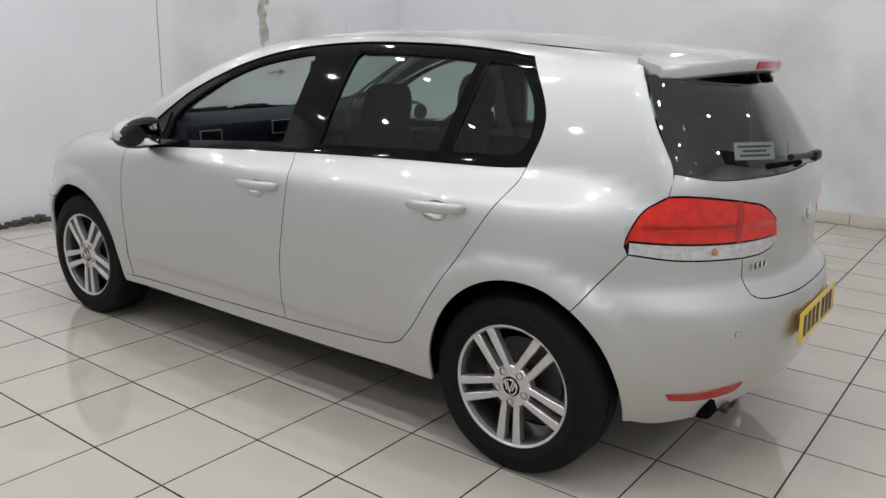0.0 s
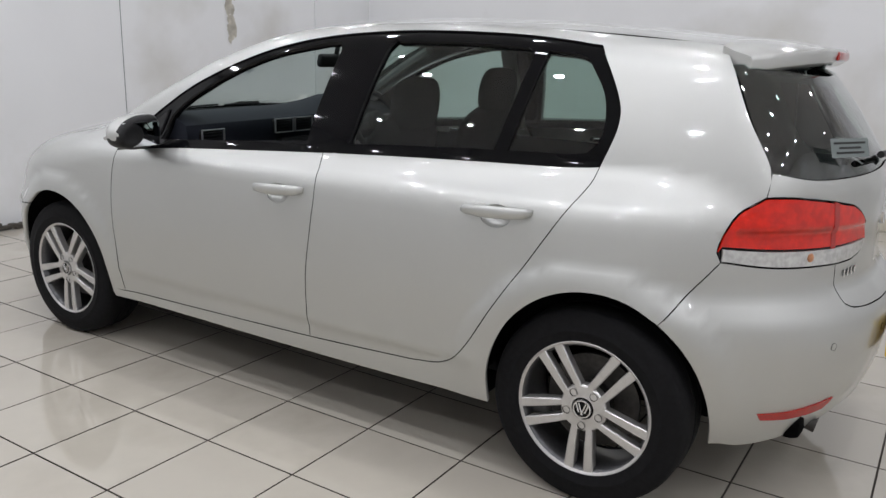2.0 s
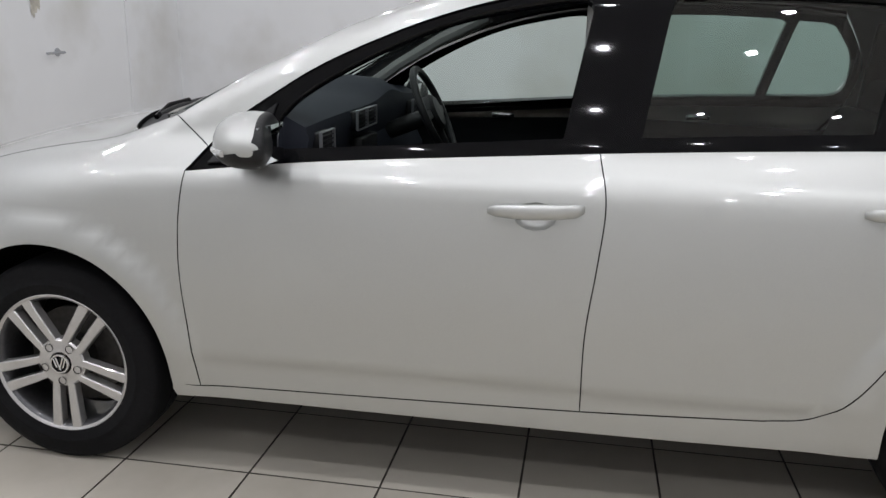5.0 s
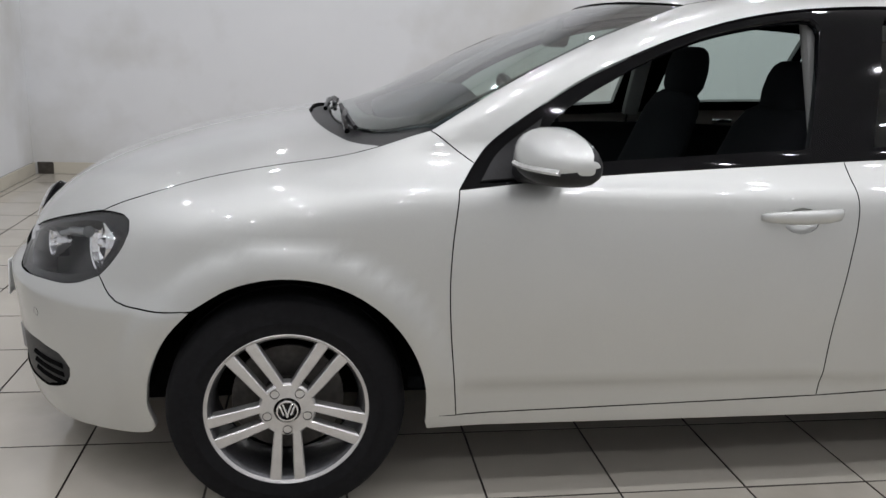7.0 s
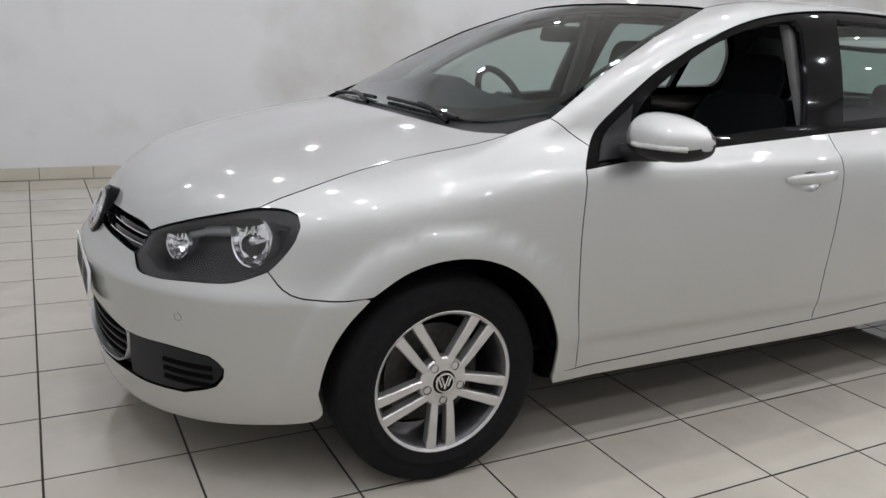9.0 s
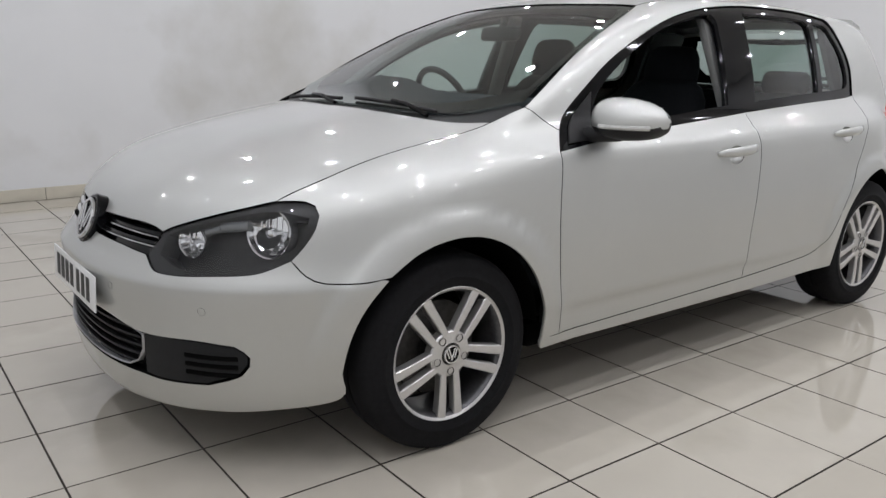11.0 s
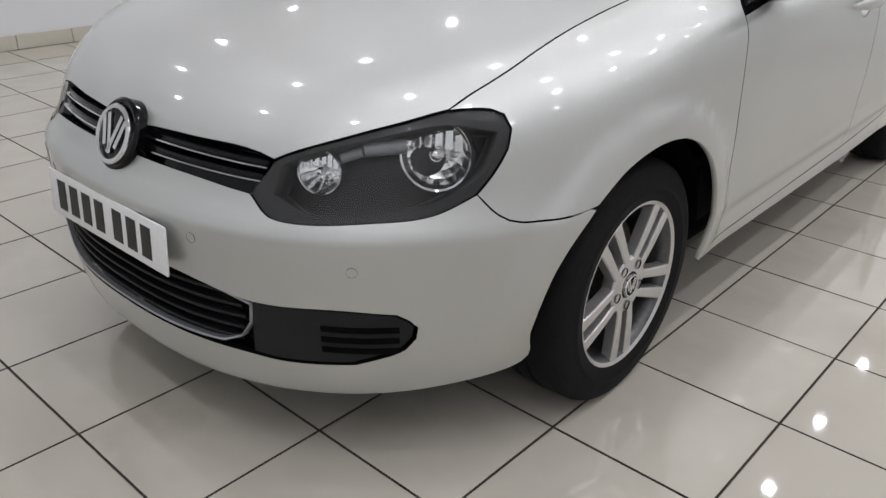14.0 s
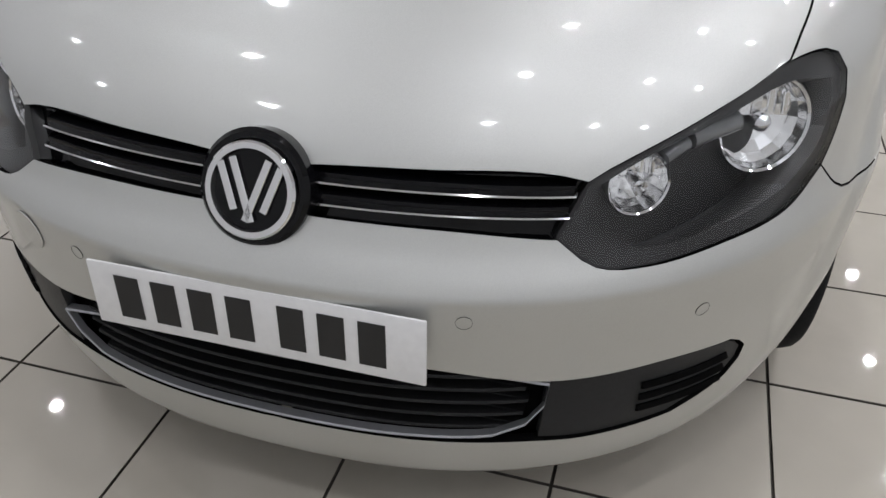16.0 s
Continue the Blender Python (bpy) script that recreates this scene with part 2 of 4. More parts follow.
X_A, X_B, Z_0 = .2, 2.5, .62

def cap_of(p):
    x, y, z = p.T
    d = np.where(x > X_B, x - X_B, np.where(x < X_A, X_A - x, 0))
    th = np.arctan2(d, y)
    s = np.where(x > X_B, X_B + .9 * th, np.where(x < X_A, X_A - .9 * th, x))
    return np.c_[s, .85 * np.arctan2(z - Z_0, np.hypot(d, y))]

def cap_point(uv):
    s, v = np.asarray(uv, float).T
    th = np.where(s > X_B, (s - X_B) / .9, np.where(s < X_A, (X_A - s) / .9, 0))
    ph = v / .85
    sg = np.where(s > X_B, 1, -1)
    d = np.c_[sg * np.sin(th) * np.cos(ph), np.cos(th) * np.cos(ph), np.sin(ph)]
    o = np.c_[np.clip(s, X_A, X_B), np.zeros(len(s)), np.full(len(s), Z_0)]
    return meet(o, d, far=1.8, n=100, inside=True)

def top_point(uv):
    uv = np.asarray(uv, float)
    return meet(np.c_[uv, np.full(len(uv), .62)], [[0, 0, 1.]], far=1.2, n=80, inside=True)

def side_at(x, z):
    return meet([[x, 0, z]], [[0, 1., 0]], far=1.3, n=80, inside=True)[0]

def top_at(x, y):
    return tuple(top_point([[x, y]])[0])

def normals_at(p):
    e, n = 1e-3, []
    for a in np.eye(3) * e:
        n.append(body(*(p + a).T) - body(*(p - a).T))
    n = np.array(n).T
    return n / np.maximum(np.linalg.norm(n, axis=1, keepdims=True), 1e-9)

def spline(pts, step):
    """A smooth line through control points, sampled at about the step."""
    p = np.array(pts, float)
    if len(p) == 2:
        k = max(1, int(np.linalg.norm(p[1] - p[0]) / step))
        return [p[0] + (p[1] - p[0]) * i / k for i in range(k + 1)]
    q = np.vstack([2 * p[0] - p[1], p, 2 * p[-1] - p[-2]])
    out = []
    for i in range(1, len(q) - 2):
        k = max(1, int(np.linalg.norm(q[i + 1] - q[i]) / step))
        for j in range(k):
            t = j / k
            out.append(.5 * (2 * q[i] + (q[i + 1] - q[i - 1]) * t + (2 * q[i - 1] - 5 * q[i] + 4 * q[i + 1] - q[i + 2]) * t * t
                             + (3 * q[i] - q[i - 1] - 3 * q[i + 1] + q[i + 2]) * t ** 3))
    out.append(p[-1])
    return out

def outline(segments, kind, step=.018):
    """Closed 2D line from segments of control points: (x, z) on the side, (x, y, z) near the skin; kind top: (x, y)."""
    line = []
    for seg in segments:
        if kind == "cap":
            seg = cap_of(np.array([p if len(p) == 3 else side_at(*p) for p in seg], float))
        line += spline(seg, step)[:-1]
    return np.array(line)

def within(p, poly):
    x, y = p[:, :1], p[:, 1:]
    a, b = poly, np.roll(poly, -1, 0)
    c = (a[:, 1] > y) != (b[:, 1] > y)
    t = (b[:, 0] - a[:, 0]) * (y - a[:, 1]) / np.where(b[:, 1] == a[:, 1], 1e-12, b[:, 1] - a[:, 1]) + a[:, 0]
    return (np.sum(c & (x < t), axis=1) % 2) == 1

def shrink(poly, d, keep):
    """Move a closed line inwards by d, except where keep is set."""
    a, b = np.roll(poly, 1, 0), np.roll(poly, -1, 0)
    t = b - a
    n = np.c_[-t[:, 1], t[:, 0]] / np.maximum(np.linalg.norm(t, axis=1, keepdims=True), 1e-9)
    area = np.sum(poly[:, 0] * np.roll(poly[:, 1], -1) - poly[:, 1] * np.roll(poly[:, 0], -1))
    return poly + np.where(keep[:, None], 0, n * d * (1 if area > 0 else -1))

def skin(name, segments, mat, parent, kind="cap", holes=(), gap=.0017, lip=.016, off=0.0, step=.032, centre=False, sides=(1, -1), label=""):
    """A body panel cut from the skin by its outline, with turned-in edges. centre: one piece across the middle."""
    at = cap_point if kind == "cap" else top_point
    poly = outline(segments, kind)
    mid = lambda q: np.abs(at(q)[:, 1]) < .004 if centre else np.zeros(len(q), bool)
    loops = [shrink(poly, gap, mid(poly))] + [shrink(outline(h, kind), -gap, np.zeros(1, bool)) for h in holes]
    if centre:
        for i, h in enumerate(holes):
            raw = outline(h, kind)
            loops[1 + i] = shrink(raw, -gap, mid(raw))
    lo, hi = loops[0].min(0), loops[0].max(0)
    gx, gy = np.meshgrid(np.arange(lo[0] + step / 2, hi[0], step), np.arange(lo[1] + step / 2, hi[1], step))
    g = np.c_[gx.ravel(), gy.ravel()]
    ok = within(g, loops[0])
    for h in loops[1:]:
        ok &= ~within(g, h)
    allb = np.vstack(loops)
    g = g[ok]
    if len(g):
        g = g[np.min(((g[:, None] - allb[None]) ** 2).sum(2), axis=1) > (.45 * step) ** 2]
    edges, k = [], 0
    for l in loops:
        edges += [(k + i, k + (i + 1) % len(l)) for i in range(len(l))]
        k += len(l)
    vs, _, fs, *_ = geometry.delaunay_2d_cdt([Vector(q) for q in np.vstack([allb, g])], edges, [], 0, 1e-7)
    uv = np.array([tuple(v) for v in vs])
    fs = np.array([f for f in fs if len(f) == 3])
    c = uv[fs].mean(1)
    ok = within(c, loops[0])
    for h in loops[1:]:
        ok &= ~within(c, h)
    fs = fs[ok]
    p = at(uv)
    p = np.where(np.isnan(p), 0, p)
    n = normals_at(p)
    if centre:
        p[np.abs(p[:, 1]) < .004, 1] = 0
    p = p - n * off
    fn = np.cross(p[fs[:, 1]] - p[fs[:, 0]], p[fs[:, 2]] - p[fs[:, 0]])
    flip = np.einsum("ij,ij->i", fn, n[fs].mean(1)) < 0
    fs[flip] = fs[flip][:, ::-1]
    V, N, F, dark = list(p), list(n), [tuple(f) for f in fs], []
    if lip:
        count = {}
        for f in F:
            for a, b in ((f[0], f[1]), (f[1], f[2]), (f[2], f[0])):
                count[(a, b)] = 1
        for a, b in [e for e in count if (e[1], e[0]) not in count]:
            if centre and abs(p[a][1]) < 1e-6 and abs(p[b][1]) < 1e-6:
                continue
            t = p[b] - p[a]
            m = np.cross(t, (n[a] + n[b]) / 2)
            m = m / max(np.linalg.norm(m), 1e-9)
            i = len(V)
            V += [p[a], p[b], p[b] - n[b] * lip, p[a] - n[a] * lip]
            N += [(m + n[a]) / np.linalg.norm(m + n[a]), (m + n[b]) / np.linalg.norm(m + n[b]), m, m]
            F.append((i + 1, i, i + 3, i + 2))
            mid_p = (p[a] + p[b]) / 2
            if min(math.hypot(mid_p[0] - ax, mid_p[2] - .31) for ax in (0, 2.578)) > .40:
                dark.append(len(F) - 1)
    V, N = np.array(V), np.array(N)
    made = []
    flipv = np.array([1, -1, 1])
    if centre:
        k = len(V)
        made.append(solid(name, np.vstack([V, V * flipv]), F + [tuple(i + k for i in f[::-1]) for f in F], mat, parent, label, True, np.vstack([N, N * flipv])))
    else:
        for sd in sides:
            if sd > 0:
                made.append(solid(name, V, F, mat, parent, label, True, N))
            else:
                made.append(solid(name, V * flipv, [f[::-1] for f in F], mat, parent, label, True, N * flipv))
    # painted panels: edges off the arches near-black, gap shade put into the colour
    if lip and mat is PAINT:
        for ob in made:
            ob.data.materials.append(DARK)
            for half in range(2 if centre else 1):
                for i in dark:
                    ob.data.polygons[i + half * len(F)].material_index = 1
    return made

car = tagged(new("hatchback_car"), "silver-beige metallic five-door hatchback parked on the tiled floor", "car")

# shared lines
ARCH = lambda cx, a, b, t0, t1, n=9: [(cx + a * math.cos(math.radians(t0 + (t1 - t0) * i / (n - 1))), .31 + b * math.sin(math.radians(t0 + (t1 - t0) * i / (n - 1)))) for i in range(n)]
REAR_ARCH = ARCH(-.015, .338, .378, 124, -9)
FRONT_ARCH = ARCH(2.575, .362, .374, 183, 51)
NOSE_ARCH = ARCH(2.575, .362, .374, 48, -10, 6)
TAIL_ARCH = ARCH(-.015, .338, .378, 190, 124, 6)
DLO_REAR = [(.05, 1.032), (.018, 1.16), (.042, 1.25), (.125, 1.383)]
DLO_TOP = [(.125, 1.383), (.36, 1.408), (.65, 1.418), (.95, 1.411), (1.26, 1.375), (1.52, 1.305), (1.77, 1.2), (1.93, 1.105), (2.05, 1.02), (2.10, .965)]
BELT = [(2.145, .905), (1.76, .944), (1.056, .989), (.05, 1.032)]
DOOR_CUT = [(.05, 1.032), (.067, .964), (.172, .789), (.303, .585), (.40, .43), (.487, .355), (.61, .334)]
SILL_TOP = [(.61, .334), (1.066, .315), (1.57, .303), (2.13, .29)]
A_LINE = [(2.145, .905), (2.162, .744), (2.16, .578), (2.13, .29)]
B_LINE = [(1.056, .989), (1.035, .87), (1.047, .715), (1.066, .535), (1.066, .315)]
BONNET_XY = [tuple(p) for p in spline([(3.05, .675), (2.9, .705), (2.67, .708), (2.48, .712), (2.34, .735), (2.21, .752)], .04)]
BONNET_SIDE = [top_at(*p) for p in BONNET_XY]
SCREEN_SIDE = [top_at(2.21, .752), top_at(1.965, .692), top_at(1.787, .652), top_at(1.577, .597), top_at(1.46, .55)]
ROOF_SEAM = [top_at(1.46, .55), top_at(1.2, .535), top_at(.8, .522), top_at(.3, .505), top_at(-.1, .488), top_at(-.22, .48)]
GATE_SIDE = [top_at(-.22, .48), (-.255, .56, 1.352), (-.334, .629, 1.212), (-.423, .663, 1.07), (-.42, .682, .99)]
LAMP_FRONT = [(-.42, .682, .99), (-.355, .711, .94), (-.328, .738, .88), (-.319, .750, .832), (-.331, .745, .805)]
LAMP_LOW_A = [(-.331, .745, .805), (-.46, .64, .787), (-.588, .447, .781)]
LAMP_LOW_B = [(-.588, .447, .781), (-0.619, 0.365, 0.784)]
LAMP_INNER = [(-0.619, 0.365, 0.784), (-0.637, 0.292, 0.804), (-0.639, 0.275, 0.837), (-0.636, 0.287, 0.877), (-0.627, 0.348, 0.928), (-0.609, 0.400, 0.953)]
LAMP_TOP = [(-0.609, 0.400, 0.953), (-0.550, 0.530, 0.976), (-.42, .682, .99)]
BUMPER_R = [(-.331, .745, .805), REAR_ARCH[0]]
HL_LOW = [(3.342, .412, .640), (3.334, .462, .606), (3.300, .535, .600), (3.23, .622, .607), (3.135, .708, .618), (3.053, .755, .652)]
HL_REAR = [(3.053, .755, .652), (3.02, .767, .688), (2.985, .772, .735), (2.969, .765, .770), (2.971, .747, .795), (2.987, .727, .804), (3.014, .704, .806), top_at(3.05, .675)]
HL_XY = [tuple(p) for p in spline([(3.05, .675), (3.122, .624), (3.188, .564), (3.239, .507), (3.292, .437)], .025)]
HL_TOP = [top_at(*p) for p in HL_XY]
HL_INNER = [top_at(3.292, .437), (3.342, .412, .640)]
FB_LINE = [(3.053, .755, .652), (3.02, .782, .61), (2.975, .807, .590), (2.89, .845, .588), (2.805, .87, .596)]
rev = lambda s: s[::-1]

skin("front_wing", [A_LINE, [(2.13, .29), (2.213, .292)], FRONT_ARCH, rev(FB_LINE), HL_REAR, BONNET_SIDE, [top_at(2.21, .752), (2.10, .965)], [(2.10, .965), (2.145, .905)]], PAINT, car)
def cup(x0, zc):
    return [[(x0 + .052 * math.cos(math.radians(a)), zc - .016 + .034 * math.sin(math.radians(a))) for a in range(q, q + 91, 30)] for q in (0, 90, 180, 270)]

front_doors = skin("front_door", [A_LINE, rev(SILL_TOP[1:]), rev(B_LINE), rev(BELT[:3])], PAINT, car, holes=(cup(1.205, .852),))
rear_doors = skin("rear_door", [B_LINE, rev(SILL_TOP[:2]), rev(DOOR_CUT), rev(BELT[2:])], PAINT, car, holes=(cup(.32, .884),))
skin("body_side", [SILL_TOP[::-1], DOOR_CUT[::-1], DLO_REAR, DLO_TOP, [(2.10, .965), top_at(2.21, .752)], SCREEN_SIDE, ROOF_SEAM, GATE_SIDE, LAMP_FRONT, BUMPER_R, REAR_ARCH,
                   [REAR_ARCH[-1], (1.1, .248), (2.208, .250)], [(2.208, .250), (2.213, .292), (2.13, .29)]], PAINT, car)
GRILLE_XY = [tuple(p) for p in spline([(3.292, .437), (3.333, .246), (3.352, .06), (3.354, 0)], .03)]
GRILLE_TOP = [top_at(*p) for p in GRILLE_XY]
GRILLE_LOW = [(3.40, 0, .652), (3.397, .08, .652), (3.38, .268, .65), (3.342, .412, .640)]
INTAKE = [[(3.452, 0, .440), (3.438, .24, .436), (3.376, .423, .41), (3.279, .579, .415), (3.19, .668, .408)], [(3.19, .668, .408), (3.152, .69, .378), (3.17, .673, .325), (3.239, .597, .287)],
          [(3.239, .597, .287), (3.326, .472, .279), (3.37, .38, .283), (3.42, .2, .281), (3.436, 0, .279)], [(3.436, 0, .279), (3.452, 0, .440)]]
front_bumper = skin("front_bumper", [GRILLE_LOW, HL_LOW, FB_LINE, NOSE_ARCH[:-1], [NOSE_ARCH[-2], (2.93, .80, .235), (3.1, .705, .205), (3.25, .565, .186), (3.37, .35, .172), (3.41, 0, .166)], [(3.41, 0, .166), (3.436, 0, .279)],
                                     rev(INTAKE[2]), rev(INTAKE[1]), rev(INTAKE[0]), [(3.452, 0, .440), (3.40, 0, .652)]], PAINT, car, centre=True, step=.014)[0]
GATE_LOW = [(-.588, .447, .781), (-.603, .446, .70), (-.648, .425, .656), (-.703, .247, .644), (-.709, 0, .642)]
rear_bumper = skin("rear_bumper", [LAMP_LOW_A, GATE_LOW, [(-.709, 0, .642), (-.70, 0, .33)], [(-.70, 0, .33), (-.66, .343, .315), (-.56, .50, .262), (-.43, .64, .235), (-.37, .715, .245)], TAIL_ARCH, [REAR_ARCH[0], (-.331, .745, .805)]], PAINT, car, centre=True)[0]
GLASS_LOW = [(-.425, .664, 1.058), (-.52, .60, 1.048), (-.61, .434, 1.046), (-.665, 0, 1.056)]
tailgate = skin("tailgate", [GLASS_LOW, [(-.665, 0, 1.056), (-.709, 0, .642)], rev(GATE_LOW), LAMP_LOW_B, LAMP_INNER, LAMP_TOP, [(-.42, .682, .99), (-.425, .664, 1.058)]], PAINT, car, centre=True)[0]
skin("rear_window", [rev(GLASS_LOW), [(-.425, .664, 1.058), (-.334, .625, 1.212), (-.262, .568, 1.345)], [(-.262, .568, 1.345), (-.4, .45, 1.362), (-.49, .25, 1.368), (-.51, 0, 1.37)], [(-.51, 0, 1.37), (-.665, 0, 1.056)]], GLASS_REAR, car, centre=True, off=.004, label="dark tinted heated rear window")
skin("window_border", [rev(GLASS_LOW), [(-.425, .664, 1.058), (-.334, .625, 1.212), (-.262, .568, 1.345)], [(-.262, .568, 1.345), (-.4, .45, 1.362), (-.49, .25, 1.368), (-.51, 0, 1.37)], [(-.51, 0, 1.37), (-.54, 0, 1.32)],
                       [(-.54, 0, 1.32), (-.50, .26, 1.318), (-.38, .48, 1.29)], [(-.38, .48, 1.29), (-.455, .54, 1.18), (-.545, .52, 1.115)], [(-.545, .52, 1.115), (-.62, .36, 1.085), (-.655, 0, 1.085)], [(-.655, 0, 1.085), (-.665, 0, 1.056)]], GLOSS_BLACK, car, centre=True, off=.007, lip=0, gap=.004)
skin("bonnet", [rev(GRILLE_XY), rev(HL_XY), [p for p in BONNET_XY if p[0] > 2.339], [[p for p in BONNET_XY if p[0] > 2.339][-1], (2.43, .58), (2.50, .33), (2.525, 0)], [(2.525, 0), (3.354, 0)]], PAINT, car, kind="top", centre=True)
skin("windscreen", [[(2.46, 0), (2.44, .3), (2.36, .54), (2.2, .735)], [(2.2, .735), (1.965, .680), (1.787, .64), (1.577, .585), (1.47, .545)], [(1.47, .545), (1.505, .3), (1.52, 0)], [(1.52, 0), (2.46, 0)]], GLASS_CLEAR, car, kind="top", centre=True, off=.004, label="clear laminated windscreen")
skin("windscreen_border", [[(2.46, 0), (2.44, .3), (2.36, .54), (2.2, .735)], [(2.2, .735), (1.965, .680), (1.787, .64), (1.577, .585), (1.47, .545)], [(1.47, .545), (1.505, .3), (1.52, 0)], [(1.52, 0), (1.56, 0)],
                           [(1.56, 0), (1.545, .3), (1.52, .51)], [(1.52, .51), (1.6, .555), (1.79, .61), (1.965, .65), (2.14, .685)], [(2.14, .685), (2.28, .51), (2.35, .3), (2.37, 0)], [(2.37, 0), (2.46, 0)]], GLOSS_BLACK, car, kind="top", centre=True, off=.007, lip=0)
skin("cowl", [[(2.525, 0), (2.50, .33), (2.43, .58), (2.30, .742)], [(2.30, .742), (2.21, .735), (2.36, .54), (2.44, .3), (2.46, 0)], [(2.46, 0), (2.525, 0)]], TRIM, car, kind="top", centre=True, off=.014, label="black plastic scuttle panel")
skin("roof", [[(1.52, 0), (1.505, .3), (1.46, .55)], [(1.46, .55), (1.2, .535), (.8, .522), (.3, .505), (-.1, .488), (-.22, .48)], [(-.22, .48), (-.235, 0)], [(-.235, 0), (1.52, 0)]], PAINT, car, kind="top", centre=True)
skin("headlining", [[(1.45, 0), (1.4, .5)], [(1.4, .5), (.3, .49), (-.2, .46)], [(-.2, .46), (-.2, 0)], [(-.2, 0), (1.45, 0)]], LINER, car, kind="top", centre=True, off=.035, lip=0, step=.08)

# side windows: black frame with three openings, panes behind it
FRONT_OPEN = [[(1.15, 1.022), (1.93, .968)], [(1.93, .968), (1.90, 1.055), (1.80, 1.14), (1.6, 1.247), (1.4, 1.322), (1.18, 1.371)], [(1.18, 1.371), (1.11, 1.374), (1.092, 1.342)], [(1.092, 1.342), (1.15, 1.022)]]
REAR_OPEN = [[(.955, 1.03), (.40, 1.056)], [(.40, 1.056), (.335, 1.355)], [(.335, 1.355), (.36, 1.372), (.6, 1.385), (.855, 1.384)], [(.855, 1.384), (.89, 1.362), (.955, 1.03)]]
QUARTER = [[(.355, 1.058), (.11, 1.068)], [(.11, 1.068), (.075, 1.09), (.062, 1.16), (.085, 1.25), (.155, 1.345)], [(.155, 1.345), (.19, 1.358), (.29, 1.366)], [(.29, 1.366), (.355, 1.058)]]
skin("window_frame", [rev(BELT), [(2.145, .905), (2.10, .965)], rev(DLO_TOP), rev(DLO_REAR)], GLOSS_BLACK, car, holes=(FRONT_OPEN, REAR_OPEN, QUARTER), off=.006, lip=.03, gap=.001, label="gloss black window surround")
skin("rear_side_window", [[(.965, 1.02), (.39, 1.046)], [(.39, 1.046), (.325, 1.365)], [(.325, 1.365), (.6, 1.392), (.93, 1.39)], [(.93, 1.39), (.965, 1.02)]], GLASS_TINT, car, off=.018, lip=0, step=.06, label="tinted rear door window, closed")
skin("quarter_window", [[(.365, 1.05), (.10, 1.06)], [(.10, 1.06), (.052, 1.16), (.075, 1.25), (.15, 1.355)], [(.15, 1.355), (.30, 1.375)], [(.30, 1.375), (.365, 1.05)]], GLASS_TINT, car, off=.016, lip=0, step=.06)
skin("front_side_window", [[(1.14, 1.01), (1.95, .958)], [(1.95, .958), (1.91, 1.065), (1.80, 1.15), (1.6, 1.257), (1.4, 1.332), (1.16, 1.383)], [(1.16, 1.383), (1.08, 1.382)], [(1.08, 1.382), (1.14, 1.01)]], GLASS_CLEAR, car, off=.018, lip=0, step=.06, sides=(-1,))
skin("mirror_corner", [[(2.09, .925), (1.96, .935)], [(1.96, .935), (1.915, 1.085)], [(1.915, 1.085), (2.03, 1.0), (2.09, .925)]], TRIM, car, off=-.002, lip=.01, step=.05)
skin("door_card", [[(2.2, .93), (1.0, .975), (-.3, 1.0)], [(-.3, 1.0), (-.3, .74)], [(-.3, .74), (.40, .74)], [(.40, .74), (.42, .3)], [(.42, .3), (2.15, .3)], [(2.15, .3), (2.2, .93)]], CARD, car, off=.075, lip=0, step=.08)

